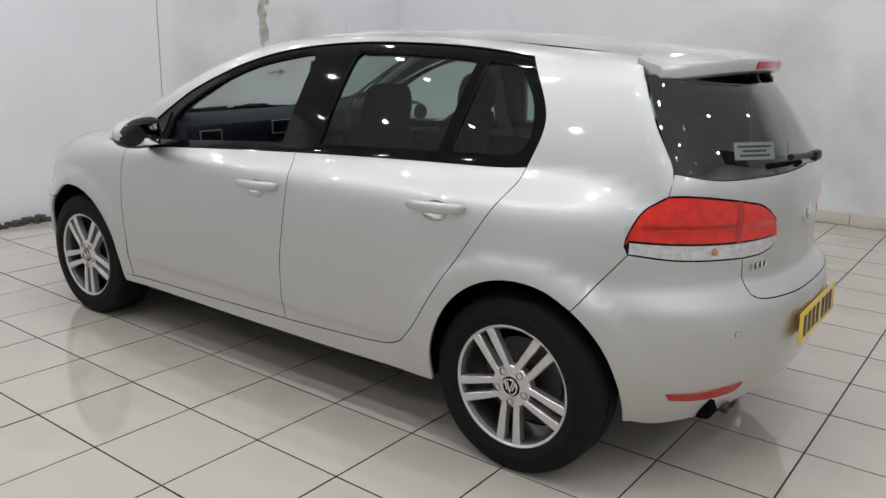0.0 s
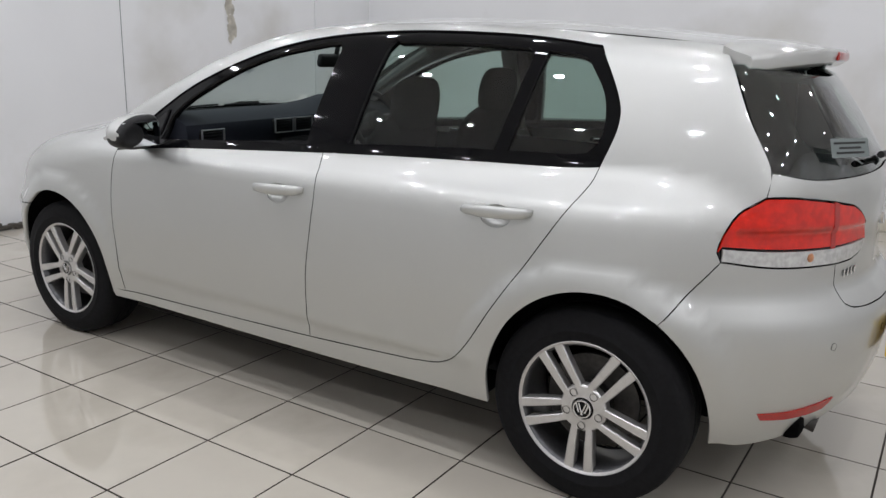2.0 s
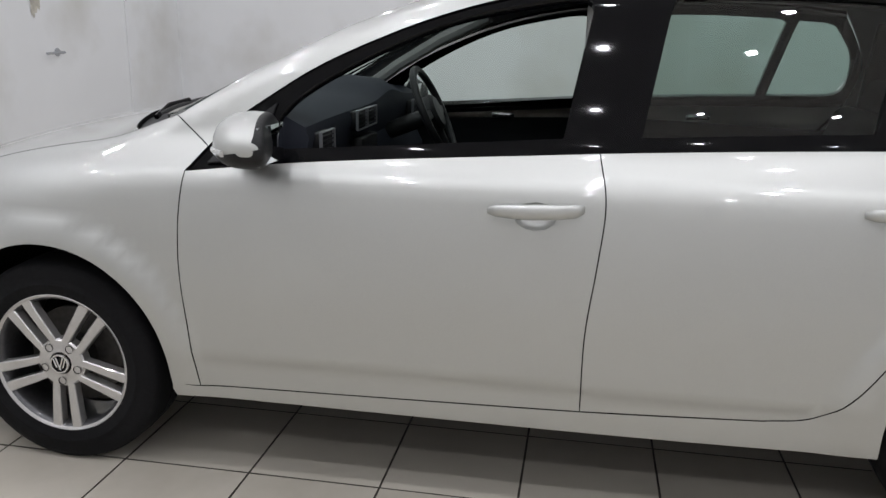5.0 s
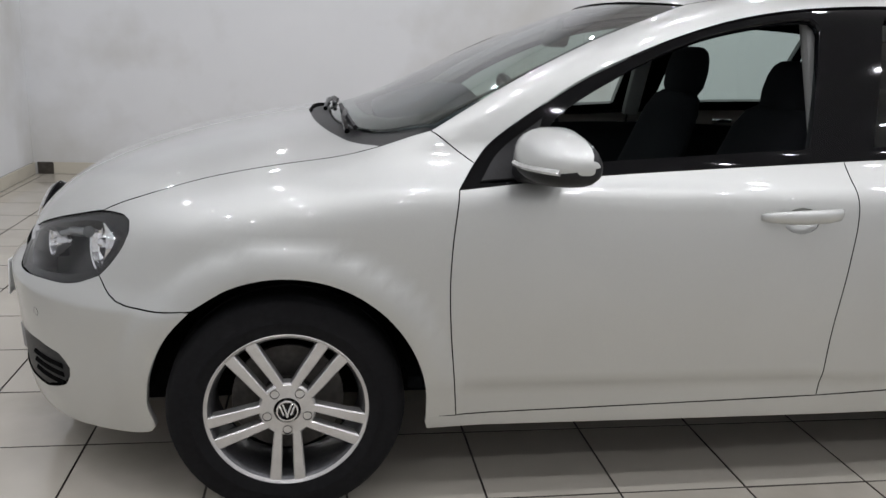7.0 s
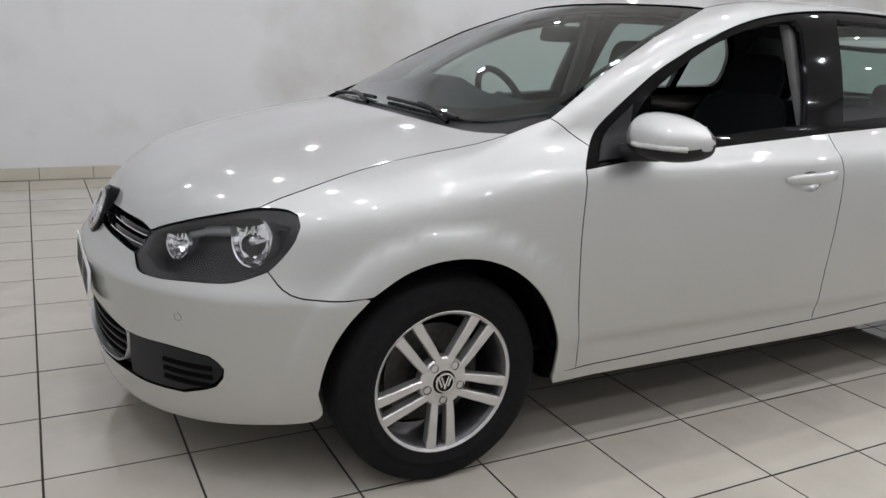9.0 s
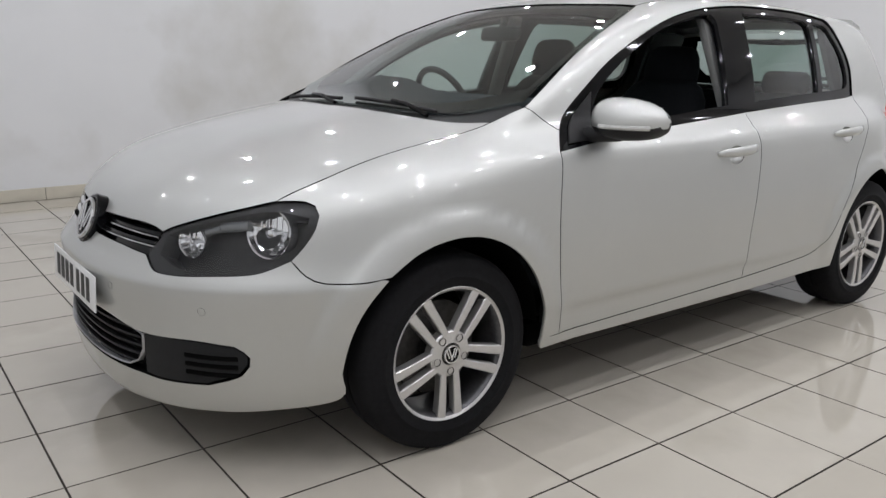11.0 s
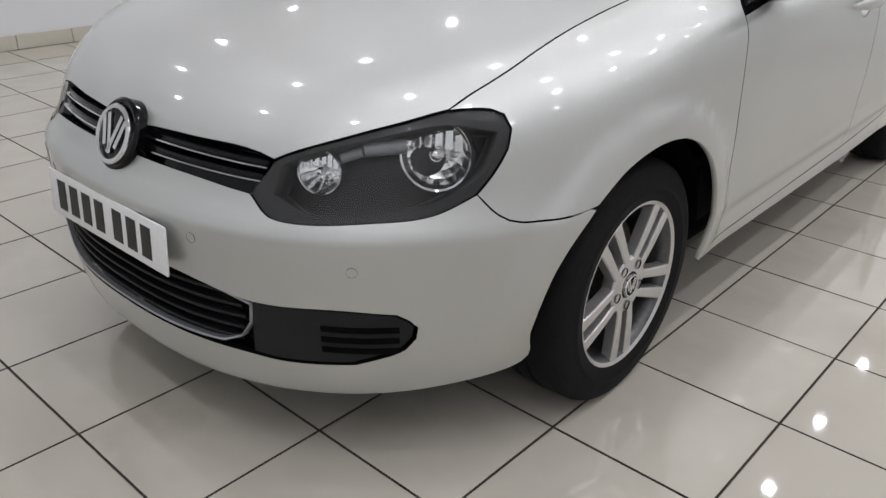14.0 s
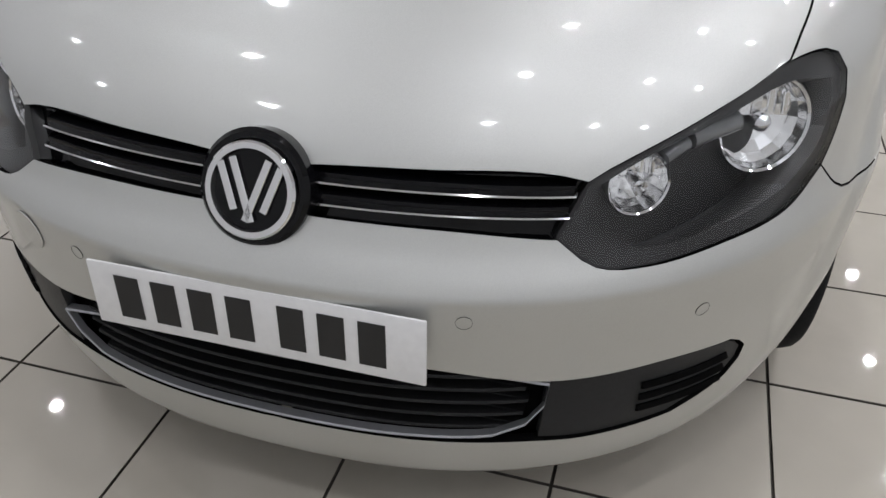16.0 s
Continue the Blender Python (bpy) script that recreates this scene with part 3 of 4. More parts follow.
# lamps of the car
for sd, lens in zip((1, -1), skin("headlight", [HL_LOW, HL_REAR, HL_TOP, HL_INNER], LENS, car, off=.0005, step=.025, lip=0, label="clear headlight lens over a black housing")):
    skin("housing", [HL_LOW, HL_REAR, HL_TOP, HL_INNER], HOUSING, lens, off=.085, lip=0, gap=-.004, step=.03, sides=(sd,))
    skin("rim", [HL_LOW, HL_REAR, HL_TOP, HL_INNER], HOUSING, lens, holes=([[(3.325, .455, .645), (3.29, .535, .618), (3.2, .638, .628), (3.1, .715, .648), (3.02, .752, .70), (2.985, .742, .765)], [(2.985, .742, .765), (3.05, .66, .778), (3.15, .575, .755), (3.23, .5, .728), (3.285, .45, .70)], [(3.285, .45, .70), (3.325, .455, .645)]],), off=.010, lip=.07, gap=0, sides=(sd,))
    q = Vector((.82, .45, .12)).normalized().to_track_quat("Z", "Y").to_matrix().to_4x4()
    flip = Matrix.Diagonal((1, sd, 1, 1))
    for x, y, z, r, nm in ((3.258, .522, .685, .043, "indicator_bowl"), (3.098, .683, .719, .068, "main_beam_bowl")):
        at = flip @ Matrix.Translation((x - .032, y - .026, z - .006)) @ q
        bm = bmesh.new()
        lathe(bm, [(r, .004), (r * .93, -.010), (r * .78, -.022), (r * .55, -.032), (r * .3, -.038), (r * .16, -.040)], at, 15)
        bowl = part(nm, bm, REFLECTOR, lens, smooth=False)
        bm = bmesh.new()
        lathe(bm, [(r * 1.10, -.03), (r * 1.10, .004), (r * 1.06, .008), (r, .005), (r * .98, -.004)], at, 36)
        part("bezel", bm, CHROME, bowl)
        bm = bmesh.new()
        lathe(bm, [(r * .16, -.042), (r * .16, -.016), (r * .20, -.014), (r * .20, .0), (r * .12, .006), (.0005, .008)], at, 16)
        part("bulb", bm, CHROME, bowl)
        for k in range(5):
            bm = bmesh.new()
            u = (-.62 + .31 * k) * r
            half = math.sqrt(max(r * r * .8 - u * u, 1e-6))
            box(bm, (u, half * .55, -.022 + .012 * abs(u) / r), (r * .24, half * .75, .004), .001, Matrix.Rotation(math.radians(12 * (k - 2)), 4, "Y"), 1)
            bmesh.ops.transform(bm, matrix=at, verts=bm.verts)
            part("facet", bm, REFLECTOR, bowl, smooth=False)
    bm = bmesh.new()
    for a, b, r in (((3.160, .555, .722), (3.105, .615, .732), .016), ((3.196, .525, .706), (3.164, .552, .718), .011)):
        a, b = Vector(a), Vector(b)
        steps = [a + (b - a) * (k / 8) for k in range(9)]
        tube(bm, [flip @ p for p in steps], r, 16)
    part("side_light_tube", bm, CLEAR_GREY, lens)
CUT = [(-.332, .744, .846), (-.46, .645, .839), (-0.578, 0.465, 0.834), (-0.639, 0.275, 0.837)]
for sd, lamp in zip((1, -1), skin("tail_light", [LAMP_FRONT, LAMP_LOW_A, LAMP_LOW_B, LAMP_INNER, LAMP_TOP], GLOSS_BLACK, car, off=.010, step=.02, label="red tail light with a clear lower band")):
    skin("red_lens", [LAMP_FRONT[:4], [LAMP_FRONT[3], CUT[0]], CUT, [CUT[3], *LAMP_INNER[2:]], LAMP_TOP], RED_LENS, lamp, off=-.003, sides=(sd,), step=.011, gap=.004)
    skin("lamp_joint", [[(-0.565, 0.499, 0.970), (-0.576, 0.477, 0.965)], [(-0.576, 0.477, 0.965), (-0.580, 0.461, 0.831)], [(-0.580, 0.461, 0.831), (-0.571, 0.478, 0.831)], [(-0.571, 0.478, 0.831), (-0.565, 0.499, 0.970)]], DARK_RED, lamp, off=-.0045, lip=.003, gap=0, sides=(sd,), step=.011)
    skin("clear_lens", [CUT, [CUT[3], *LAMP_INNER[1::-1]], rev(LAMP_LOW_B), rev(LAMP_LOW_A), [LAMP_LOW_A[0], CUT[0]]], CLEAR_RIB, lamp, off=-.002, sides=(sd,), step=.02, gap=.0035)
    q = cap_point(cap_of(np.array([(-.53, .55, .812)])))
    nn = normals_at(q)[0] * np.array([1, sd, 1])
    q = q[0] * np.array([1, sd, 1])
    bm = bmesh.new()
    m = Matrix.Translation(tuple(q + nn * .003)) @ Vector(tuple(nn)).to_track_quat("Z", "Y").to_matrix().to_4x4()
    lathe(bm, [(.013, 0), (.011, .002), (.0005, .004)], m, 18)
    part("amber_bulb", bm, AMBER, lamp)
skin("rear_reflector", [[(-.478, .688, .352), (-.56, .60, .352), (-.64, .45, .372)], [(-.64, .45, .372), (-.62, .478, .338), (-.55, .585, .326), (-.485, .672, .330)], [(-.485, .672, .330), (-.478, .688, .352)]], DARK_RED, rear_bumper, off=-.004, lip=.008, gap=.0)

# grille, intake and badges
grille = skin("grille", [GRILLE_TOP, [top_at(3.354, 0), (3.40, 0, .652)], GRILLE_LOW, rev(HL_INNER)], GLOSS_BLACK, car, centre=True, off=.03, lip=0, gap=-.004)[0]
def skin_line(pts, off):
    p = cap_point(np.array(spline(cap_of(np.array(pts, float)), .03)))
    p = p - normals_at(p) * off
    p[np.abs(p[:, 1]) < .006, 1] = 0
    return np.vstack([p[::-1], (p * np.array([1, -1, 1]))[1:]]) if abs(p[-1][1]) < .01 else np.vstack([p, (p * np.array([1, -1, 1]))[::-1][1:]])
def rail(name, pts, off, w, h, mat, parent, label=""):
    """A bar that follows the skin across the nose."""
    line = skin_line(pts, off)
    return loft(name, [[(x - w, y, z - h / 2), (x, y, z - h / 2), (x + .002, y, z), (x, y, z + h / 2), (x - w, y, z + h / 2)] for x, y, z in line], mat, parent, label, caps=True, closed=True)
for z in (.672, .697):
    rail("grille_slat", [(3.385 - (z - .66) * .9, 0, z), (3.36 - (z - .66) * .9, .25, z), (3.318 - (z - .66) * .9, .415, z - .002)], .012, .03, .014, GLOSS_BLACK, grille)
    rail("chrome_strip", [(3.385 - (z - .66) * .9, 0, z - .008), (3.36 - (z - .66) * .9, .25, z - .008), (3.318 - (z - .66) * .9, .415, z - .01)], .006, .012, .0035, CHROME, grille)
intake = skin("lower_intake", INTAKE, DARK, car, centre=True, off=.034, lip=0, gap=-.03)[0]
for i in range(5):
    z = .30 + i * .028
    y = .40 - abs(i - 2) * .006
    rail("intake_slat", [(3.43, 0, z), (3.42, .2, z), (3.385, y, z)], .014, .03, .007, TRIM, intake)
rail("intake_trim", [(3.44, 0, .288), (3.424, .2, .290), (3.392, .345, .297), (3.378, .392, .32), (3.372, .418, .36), (3.374, .424, .405)], -.001, .014, .006, SATIN, car, "satin silver strip round the lower intake")
for fog in skin("fog_insert", [[(3.376, .424, .406), (3.279, .579, .411), (3.19, .665, .404)], [(3.19, .665, .404), (3.157, .686, .378), (3.175, .668, .328), (3.242, .592, .291)], [(3.242, .592, .289), (3.326, .472, .281), (3.36, .41, .285)], [(3.36, .41, .285), (3.376, .424, .406)]], GREY_TRIM, car, off=.004, gap=.0006, step=.025, label="dark grey plastic bumper corner insert"):
    sd = 1 if fog.data.vertices[0].co.y > 0 else -1
    for i in range(3):
        z = .318 + i * .026
        pts = cap_point(np.array(spline(cap_of(np.array([(3.29, .55, z), (3.235, .615, z), (3.18, .668, z + .002)])), .02)))
        pts = (pts - normals_at(pts) * .003) * np.array([1, sd, 1])
        loft("slat", [[(x, y, z2 - .008), (x + .004, y + .004 * sd, z2 - .003), (x + .002, y, z2 + .006), (x - .02, y - .014 * sd, z2 + .006)] for x, y, z2 in pts], DARK, fog, closed=True, caps=True)

def badge(r, m, parent, name="badge"):
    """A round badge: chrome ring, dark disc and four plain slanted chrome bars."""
    bm = bmesh.new()
    lathe(bm, [(r * 1.02, -.006), (r * 1.02, .004), (r * .98, .007), (r * .86, .007), (r * .83, .003), (r * .83, -.004)], m, 40)
    ring = part(name, bm, CHROME, parent)
    bm = bmesh.new()
    lathe(bm, [(r * .88, 0), (r * .5, .001), (.0005, .0015)], m, 32)
    part("disc", bm, GLOSS_BLACK, ring)
    bm = bmesh.new()
    for dx, tilt, ln, dy in ((-.50, 20, 1.25, .05), (-.17, 20, 1.70, 0), (.17, -20, 1.70, 0), (.50, -20, 1.25, .05)):
        box(bm, (0, 0, 0), (r * .17, r * ln * .82, .006), .001, None, 1)
        vs = bm.verts[-24:]
        bmesh.ops.transform(bm, matrix=m @ Matrix.Translation((dx * r, dy * r, .004)) @ Matrix.Rotation(math.radians(tilt), 4, "Z"), verts=vs)
    part("bar", bm, CHROME, ring)
    return ring
def facing(p, d, up=(0, 0, 1)):
    d, up = Vector(d).normalized(), Vector(up)
    xx = up.cross(d).normalized()
    return Matrix.Translation(p) @ Matrix((xx, d.cross(xx), d)).transposed().to_4x4()
badge(.066, facing((3.392, 0, .682), (1, 0, .42)), car)
badge(.045, facing((-.663, 0, .885), (-1, 0, .06)), car)
bm = bmesh.new()
lathe(bm, [(.082, -.035), (.082, -.004), (.076, .002), (.068, .002)], facing((3.386, 0, .682), (1, 0, .42)), 40)
part("badge_surround", bm, GLOSS_BLACK, grille)

def plate(p, d, mat, label):
    m = facing(p, d)
    bm = bmesh.new()
    box(bm, (0, 0, 0), (.52, .111, .005), .002)
    bmesh.ops.transform(bm, matrix=m, verts=bm.verts)
    ob = part("number_plate", bm, mat, car, label)
    for i, x in enumerate((-.197, -.137, -.077, -.017, .063, .123, .183)):
        bm = bmesh.new()
        box(bm, (x, 0, .0032), (.040, .074, .001), .0003, None, 1)
        bmesh.ops.transform(bm, matrix=m, verts=bm.verts)
        part("plate_bar", bm, INK, ob)
plate((3.4455, 0, .498), (1, 0, .06), WHITE_PLATE, "white front number plate with black bars")
plate((-.747, 0, .525), (-1, 0, .05), YELLOW_PLATE, "yellow rear number plate with black bars")
bm = bmesh.new()
for i in range(4):
    p = cap_point(cap_of(np.array([(-.640, .41 - i * .026, .752)])))[0]
    box(bm, tuple(p + np.array([-.002, 0, 0])), (.004, .021, .022), .001, None, 1)
part("model_badge", bm, CHROME, tailgate)

def sensor(p, parent):
    p = cap_point(cap_of(np.array([p], float)))
    n = normals_at(p)[0]
    sg = 1
    return p[0], n
for p in ((3.26, .615, .507), (3.42, .305, .535), (-.632, .53, .555), (-.72, .22, .555)):
    q, n = sensor(p, car)
    for sd in (1, -1):
        f = np.array([1, sd, 1])
        bm = bmesh.new()
        lathe(bm, [(.0119, -.004), (.0119, .0005), (.0115, .0008), (.0111, -.002)], facing(tuple(q * f), tuple(n * f)), 20)
        ring = part("parking_sensor", bm, TRIM, front_bumper if p[0] > 1 else rear_bumper)
        bm = bmesh.new()
        lathe(bm, [(.0111, .0004), (.0001, .0012)], facing(tuple(q * f), tuple(n * f)), 16)
        part("face", bm, PAINT, ring)
for y, r in ((-.20, .034),):
    q, n = sensor((3.40, .43, .53), car)
    bm = bmesh.new()
    lathe(bm, [(r, .0004), (r - .001, .0016), (.0005, .0018)], facing((q[0], -q[1], q[2]), (n[0], -n[1], n[2])), 28)
    part("tow_eye_cover", bm, PAINT, front_bumper)

# spoiler
rows = []
for i in range(25):
    y = -.545 + 1.09 * i / 24
    k = abs(y) / .545
    x0 = -.225
    z0 = top_point([[x0, abs(y) * .90]])[0][2]
    xe = -.475 + .17 * k ** 3
    ze = 1.392 - .032 * k ** 3
    rows.append([(x0, y, z0 + .001), (x0 * .6 + xe * .4, y, z0 * .55 + ze * .45 + .010 * (1 - k ** 4)), (xe * .85 + x0 * .15, y, ze + .007), (xe, y, ze + .001), (xe - .005, y, ze - .010), (xe + .002, y, ze - .038), (xe + .02, y, ze - .050), (xe + .07, y, ze - .054), (x0, y, z0 - .07)])
spoiler = loft("roof_spoiler", rows, PAINT, car, caps=True, closed=True, label="body-coloured roof spoiler")
bm = bmesh.new()
box(bm, (-.476, 0, 1.371), (.012, .26, .026), .004)
part("brake_light", bm, DARK_RED, spoiler, "high-level red brake light")

# handles, mirrors, wipers
for x0, zc, doors in ((1.205, .852, front_doors), (.32, .884, rear_doors)):
    for sd, d in zip((1, -1), doors):
        pts = [(x0 + .120, zc - .006), (x0 + .10, zc - .003), (x0 + .05, zc), (x0, zc + .002), (x0 - .05, zc + .004), (x0 - .10, zc + .006), (x0 - .120, zc + .008)]
        grid = []
        for p, w, o, th in zip(pts, (.008, .015, .0185, .020, .0195, .017, .010), (.002, .018, .034, .038, .036, .022, .003), (.006, .009, .011, .012, .012, .010, .006)):
            x, y, z = side_at(*p)
            grid.append([(x, (y + o + th * math.cos(a)) * sd, z + w * math.sin(a)) for a in [math.radians(30 * k) for k in range(12)]])
        loft("door_handle", grid, PAINT, d, "body-coloured pull handle", caps=True, closed=True, angle=1.2)
        c = side_at(x0, zc - .016)
        n = normals_at(np.array([c]))[0]
        bm = bmesh.new()
        m = facing((c[0], c[1] * sd, c[2]), (n[0], n[1] * sd, n[2])) @ Matrix.Diagonal((1, .66, 1, 1))
        lathe(bm, [(.0545, -.001), (.052, -.004), (.047, -.016), (.035, -.026), (.015, -.031), (.001, -.032)], m, 32)
        part("handle_recess", bm, PAINT, d)
for sd in (1, -1):
    grid = []
    for t, sh in ((0, .45), (.015, .75), (.06, .93), (.15, 1), (.27, 1), (.4, 1), (.53, 1), (.66, 1), (.78, 1), (.88, .98), (.95, .9), (.985, .72), (1, .45)):
        up = .078 * math.sqrt(1 - ((t - .36) / .68) ** 2) * sh
        dn = .060 * math.sqrt(1 - ((t - .45) / .62) ** 2) * sh
        fr = .10 * math.sqrt(1 - ((t - .40) / .66) ** 2) * sh
        cy, cz, cx = .838 + .222 * t, .998 - .006 * t, 1.925 - .035 * t * t
        row = []
        for k in range(24):
            a = math.radians(15 * k)
            c, s = math.cos(a), math.sin(a)
            row.append((cx + (fr * abs(c) ** .8 if c > 0 else -.055 * sh * abs(c) ** .5), cy * sd, cz + (up if s > 0 else dn) * math.copysign(abs(s) ** .85, s)))
        grid.append(row)
    bm = bmesh.new()
    rws = [[bm.verts.new(p) for p in row] for row in grid]
    for a, b in zip(rws, rws[1:]):
        for k in range(24):
            bm.faces.new((a[k], a[(k + 1) % 24], b[(k + 1) % 24], b[k]))
    bm.faces.new(rws[0][::-1])
    bm.faces.new(rws[-1])
    mirror = part("door_mirror", bm, PAINT, car, "body-coloured door mirror with a black base", angle=1.4)
    mirror.data.materials.append(TRIM)
    for k in range(12 * 24):
        if (7 if k // 24 < 11 else 11) <= k % 24 <= 22:
            mirror.data.polygons[k].material_index = 1
    bm = bmesh.new()
    tube(bm, [(1.99, .79 * sd, .945), (1.98, .83 * sd, .947), (1.96, .88 * sd, .952), (1.94, .93 * sd, .958)], .026, 12)
    part("mirror_arm", bm, TRIM, mirror)
    bm = bmesh.new()
    box(bm, (1.866, .945 * sd, .998), (.006, .165, .095), .002)
    part("mirror_glass", bm, MIRROR, mirror)
    bm = bmesh.new()
    tube(bm, [(1.925 - .035 * t * t + .098 * math.sqrt(1 - ((t - .40) / .66) ** 2), (.838 + .222 * t) * sd, .983) for t in (.28, .45, .6, .75, .88, .95)], .008, 8)
    part("indicator_strip", bm, CLEAR_RIB, mirror)
    # wipers
for y0, y1, x0 in ((.05, .52, 2.36), (-.50, -.02, 2.38)):
    bm = bmesh.new()
    pts = [Vector(top_at(x0 + .06 - .10 * abs(y0 + (y1 - y0) * t) ** 2, y0 + (y1 - y0) * t)) + Vector((0, 0, .006)) for t in (0, .25, .5, .75, 1)]
    tube(bm, pts, .007, 8)
    w = part("wiper", bm, TRIM, car)
    bm = bmesh.new()
    tube(bm, [pts[2] + Vector((0, 0, .008)), pts[3] + Vector((.02, 0, .006)), Vector(top_at(2.47 - .2 * y1 * y1, min(.5, y1))) + Vector((0, 0, -.004))], .008, 8)
    part("wiper_arm", bm, GLOSS_BLACK, w)
bm = bmesh.new()
tube(bm, [(-.662, 0, 1.075), (-.662, .10, 1.082), (-.648, .26, 1.09)], .011, 8)
box(bm, (-.668, .0, 1.075), (.03, .07, .035), .01)
part("rear_wiper", bm, TRIM, car)
bm = bmesh.new()
box(bm, (0, 0, 0), (.155, .055, .001))
bmesh.ops.transform(bm, matrix=facing((-.578, .42, 1.118), (-.80, .50, .28)), verts=bm.verts)
st = part("window_sticker", bm, STICKER, car, "pale dealer sticker inside the rear window")
for z, w in ((.014, .13), (.0, .09), (-.014, .115)):
    bm = bmesh.new()
    box(bm, (0, z, .001), (w, .006, .001))
    bmesh.ops.transform(bm, matrix=facing((-.578, .42, 1.118), (-.80, .50, .28)), verts=bm.verts)
    part("print_bar", bm, INK, st)

# exhaust, underside, arch liners
bm = bmesh.new()
for y in (.455, .395):
    lathe(bm, [(.021, -.16), (.021, 0), (.022, .004), (.019, .002), (.017, -.06), (.001, -.06)], facing((-.60, y, .272), (-1, 0, -.2)), 24)
part("exhaust_tips", bm, DISC, car, "twin steel exhaust tips")
bm = bmesh.new()
for c, s in (((1.28, 0, .25), (1.78, 1.52, .1)), ((2.6, 0, .30), (1.0, 1.1, .2)), ((0, 0, .34), (1.15, 1.10, .2)), ((2.75, 0, .6), (.7, 1.0, .3)), ((-.3, 0, .50), (.5, .9, .3))):
    box(bm, c, s, .03)
part("underbody", bm, DARK, car)
for cx in (0, 2.578):
    for sd in (1, -1):
        bm = bmesh.new()
        ring = []
        for k in range(25):
            a = math.radians(4 + 172 * k / 24)
            ring.append([bm.verts.new((cx + .37 * math.cos(a), y * sd, .31 + .388 * math.sin(a))) for y in (min(.85, side_at(cx + .37 * math.cos(a), .31 + .388 * math.sin(a))[1] - .022), .66, .52)] + [bm.verts.new((cx, .5 * sd, .31))])
        for a, b in zip(ring, ring[1:]):
            for i in range(3):
                bm.faces.new((a[i], b[i], b[i + 1], a[i + 1]))
        part("arch_liner", bm, DARK, car)

# wheels
def wheel():
    hub = new("wheel")
    hub.parent = car
    ax = Matrix.Rotation(math.radians(-90), 4, "X")
    bm = bmesh.new()
    lathe(bm, [(.207, -.098), (.222, -.104), (.25, -.106), (.285, -.100), (.306, -.088), (.3125, -.07), (.3135, -.045), (.3085, -.043), (.3085, -.037), (.3145, -.035), (.3155, 0), (.309, .002), (.309, .008), (.3145, .01), (.3135, .045), (.3125, .07), (.306, .088), (.298, .096), (.285, .100), (.265, .1045), (.25, .106), (.248, .1075), (.244, .1075), (.242, .106), (.222, .104), (.207, .096)], ax, 72)
    tyre = part("tyre", bm, RUBBER, hub, "black road tyre")
    bm = bmesh.new()
    lathe(bm, [(.203, -.095), (.212, -.098), (.213, -.09), (.195, -.06), (.19, .05), (.195, .08), (.2025, .094), (.2115, .1), (.2145, .0985), (.2145, .094), (.207, .090)], ax, 72)
    rim = part("rim", bm, ALLOY_GREY, hub, "grey alloy wheel rim with bright spokes")
    bm = bmesh.new()
    lathe(bm, [(.2045, .0955), (.2125, .1012), (.2152, .0995), (.2155, .096)], ax, 72)
    part("rim_edge", bm, ALLOY, rim)
    for k in range(5):
        a0 = math.radians(-90 + 72 * k)
        for sdv in (-1, 1):
            bm = bmesh.new()
            rr = (.035, .07, .11, .16, .2085)
            grid = []
            for r, o, w, yy in zip(rr, (.020, .0245, .027, .0295, .033), (.0105, .0115, .013, .0145, .0165), (.092, .094, .096, .097, .0965)):
                o = o * sdv
                sec = [(o - w, yy - .03), (o - w, yy - .003), (o - w + .003, yy), (o + w - .003, yy), (o + w, yy - .003), (o + w, yy - .03)]
                grid.append([(r * math.cos(a0) - q * math.sin(a0), y, r * math.sin(a0) + q * math.cos(a0)) for q, y in sec])
            rows = [[bm.verts.new(p) for p in g] for g in grid]
            for a, b in zip(rows, rows[1:]):
                for i in range(6):
                    bm.faces.new((a[i], a[(i + 1) % 6], b[(i + 1) % 6], b[i]))
            part("spoke", bm, ALLOY, rim, angle=.5)
        bm = bmesh.new()
        a1 = a0
        q = Matrix.Translation((.055 * math.cos(a1), .0945, .056 * math.sin(a1))) @ ax
        lathe(bm, [(.0125, .0022), (.0115, .0020), (.0105, -.004), (.0001, -.005)], q, 16)
        part("bolt_hole", bm, GLOSS_BLACK, rim)
    bm = bmesh.new()
    lathe(bm, [(.075, .06), (.075, .088), (.07, .0935), (.045, .0945), (.036, .096), (.0345, .094)], ax, 40)
    part("hub_plate", bm, ALLOY, rim)
    badge(.029, Matrix.Translation((0, .0955, 0)) @ ax @ Matrix.Rotation(math.pi, 4, "Z"), rim, "centre_cap")
    bm = bmesh.new()
    lathe(bm, [(.15, .0), (.15, .012), (.07, .014), (.068, .03), (.0005, .03)], ax, 40)
    part("brake_disc", bm, DISC, hub)
    return hub
w = wheel()
w.location = (2.578, .765, .3115)
def place_wheel(x, y, turn, spin):
    c = copy_thing(w, pose(x, y, .3115, 0, 0, turn))
    return c
w.matrix_basis = pose(2.578, .765, .3115)
for x, y, turn in ((0, .752, 0), (2.578, -.765, 180), (0, -.752, 180)):
    place_wheel(x, y, turn, 0)

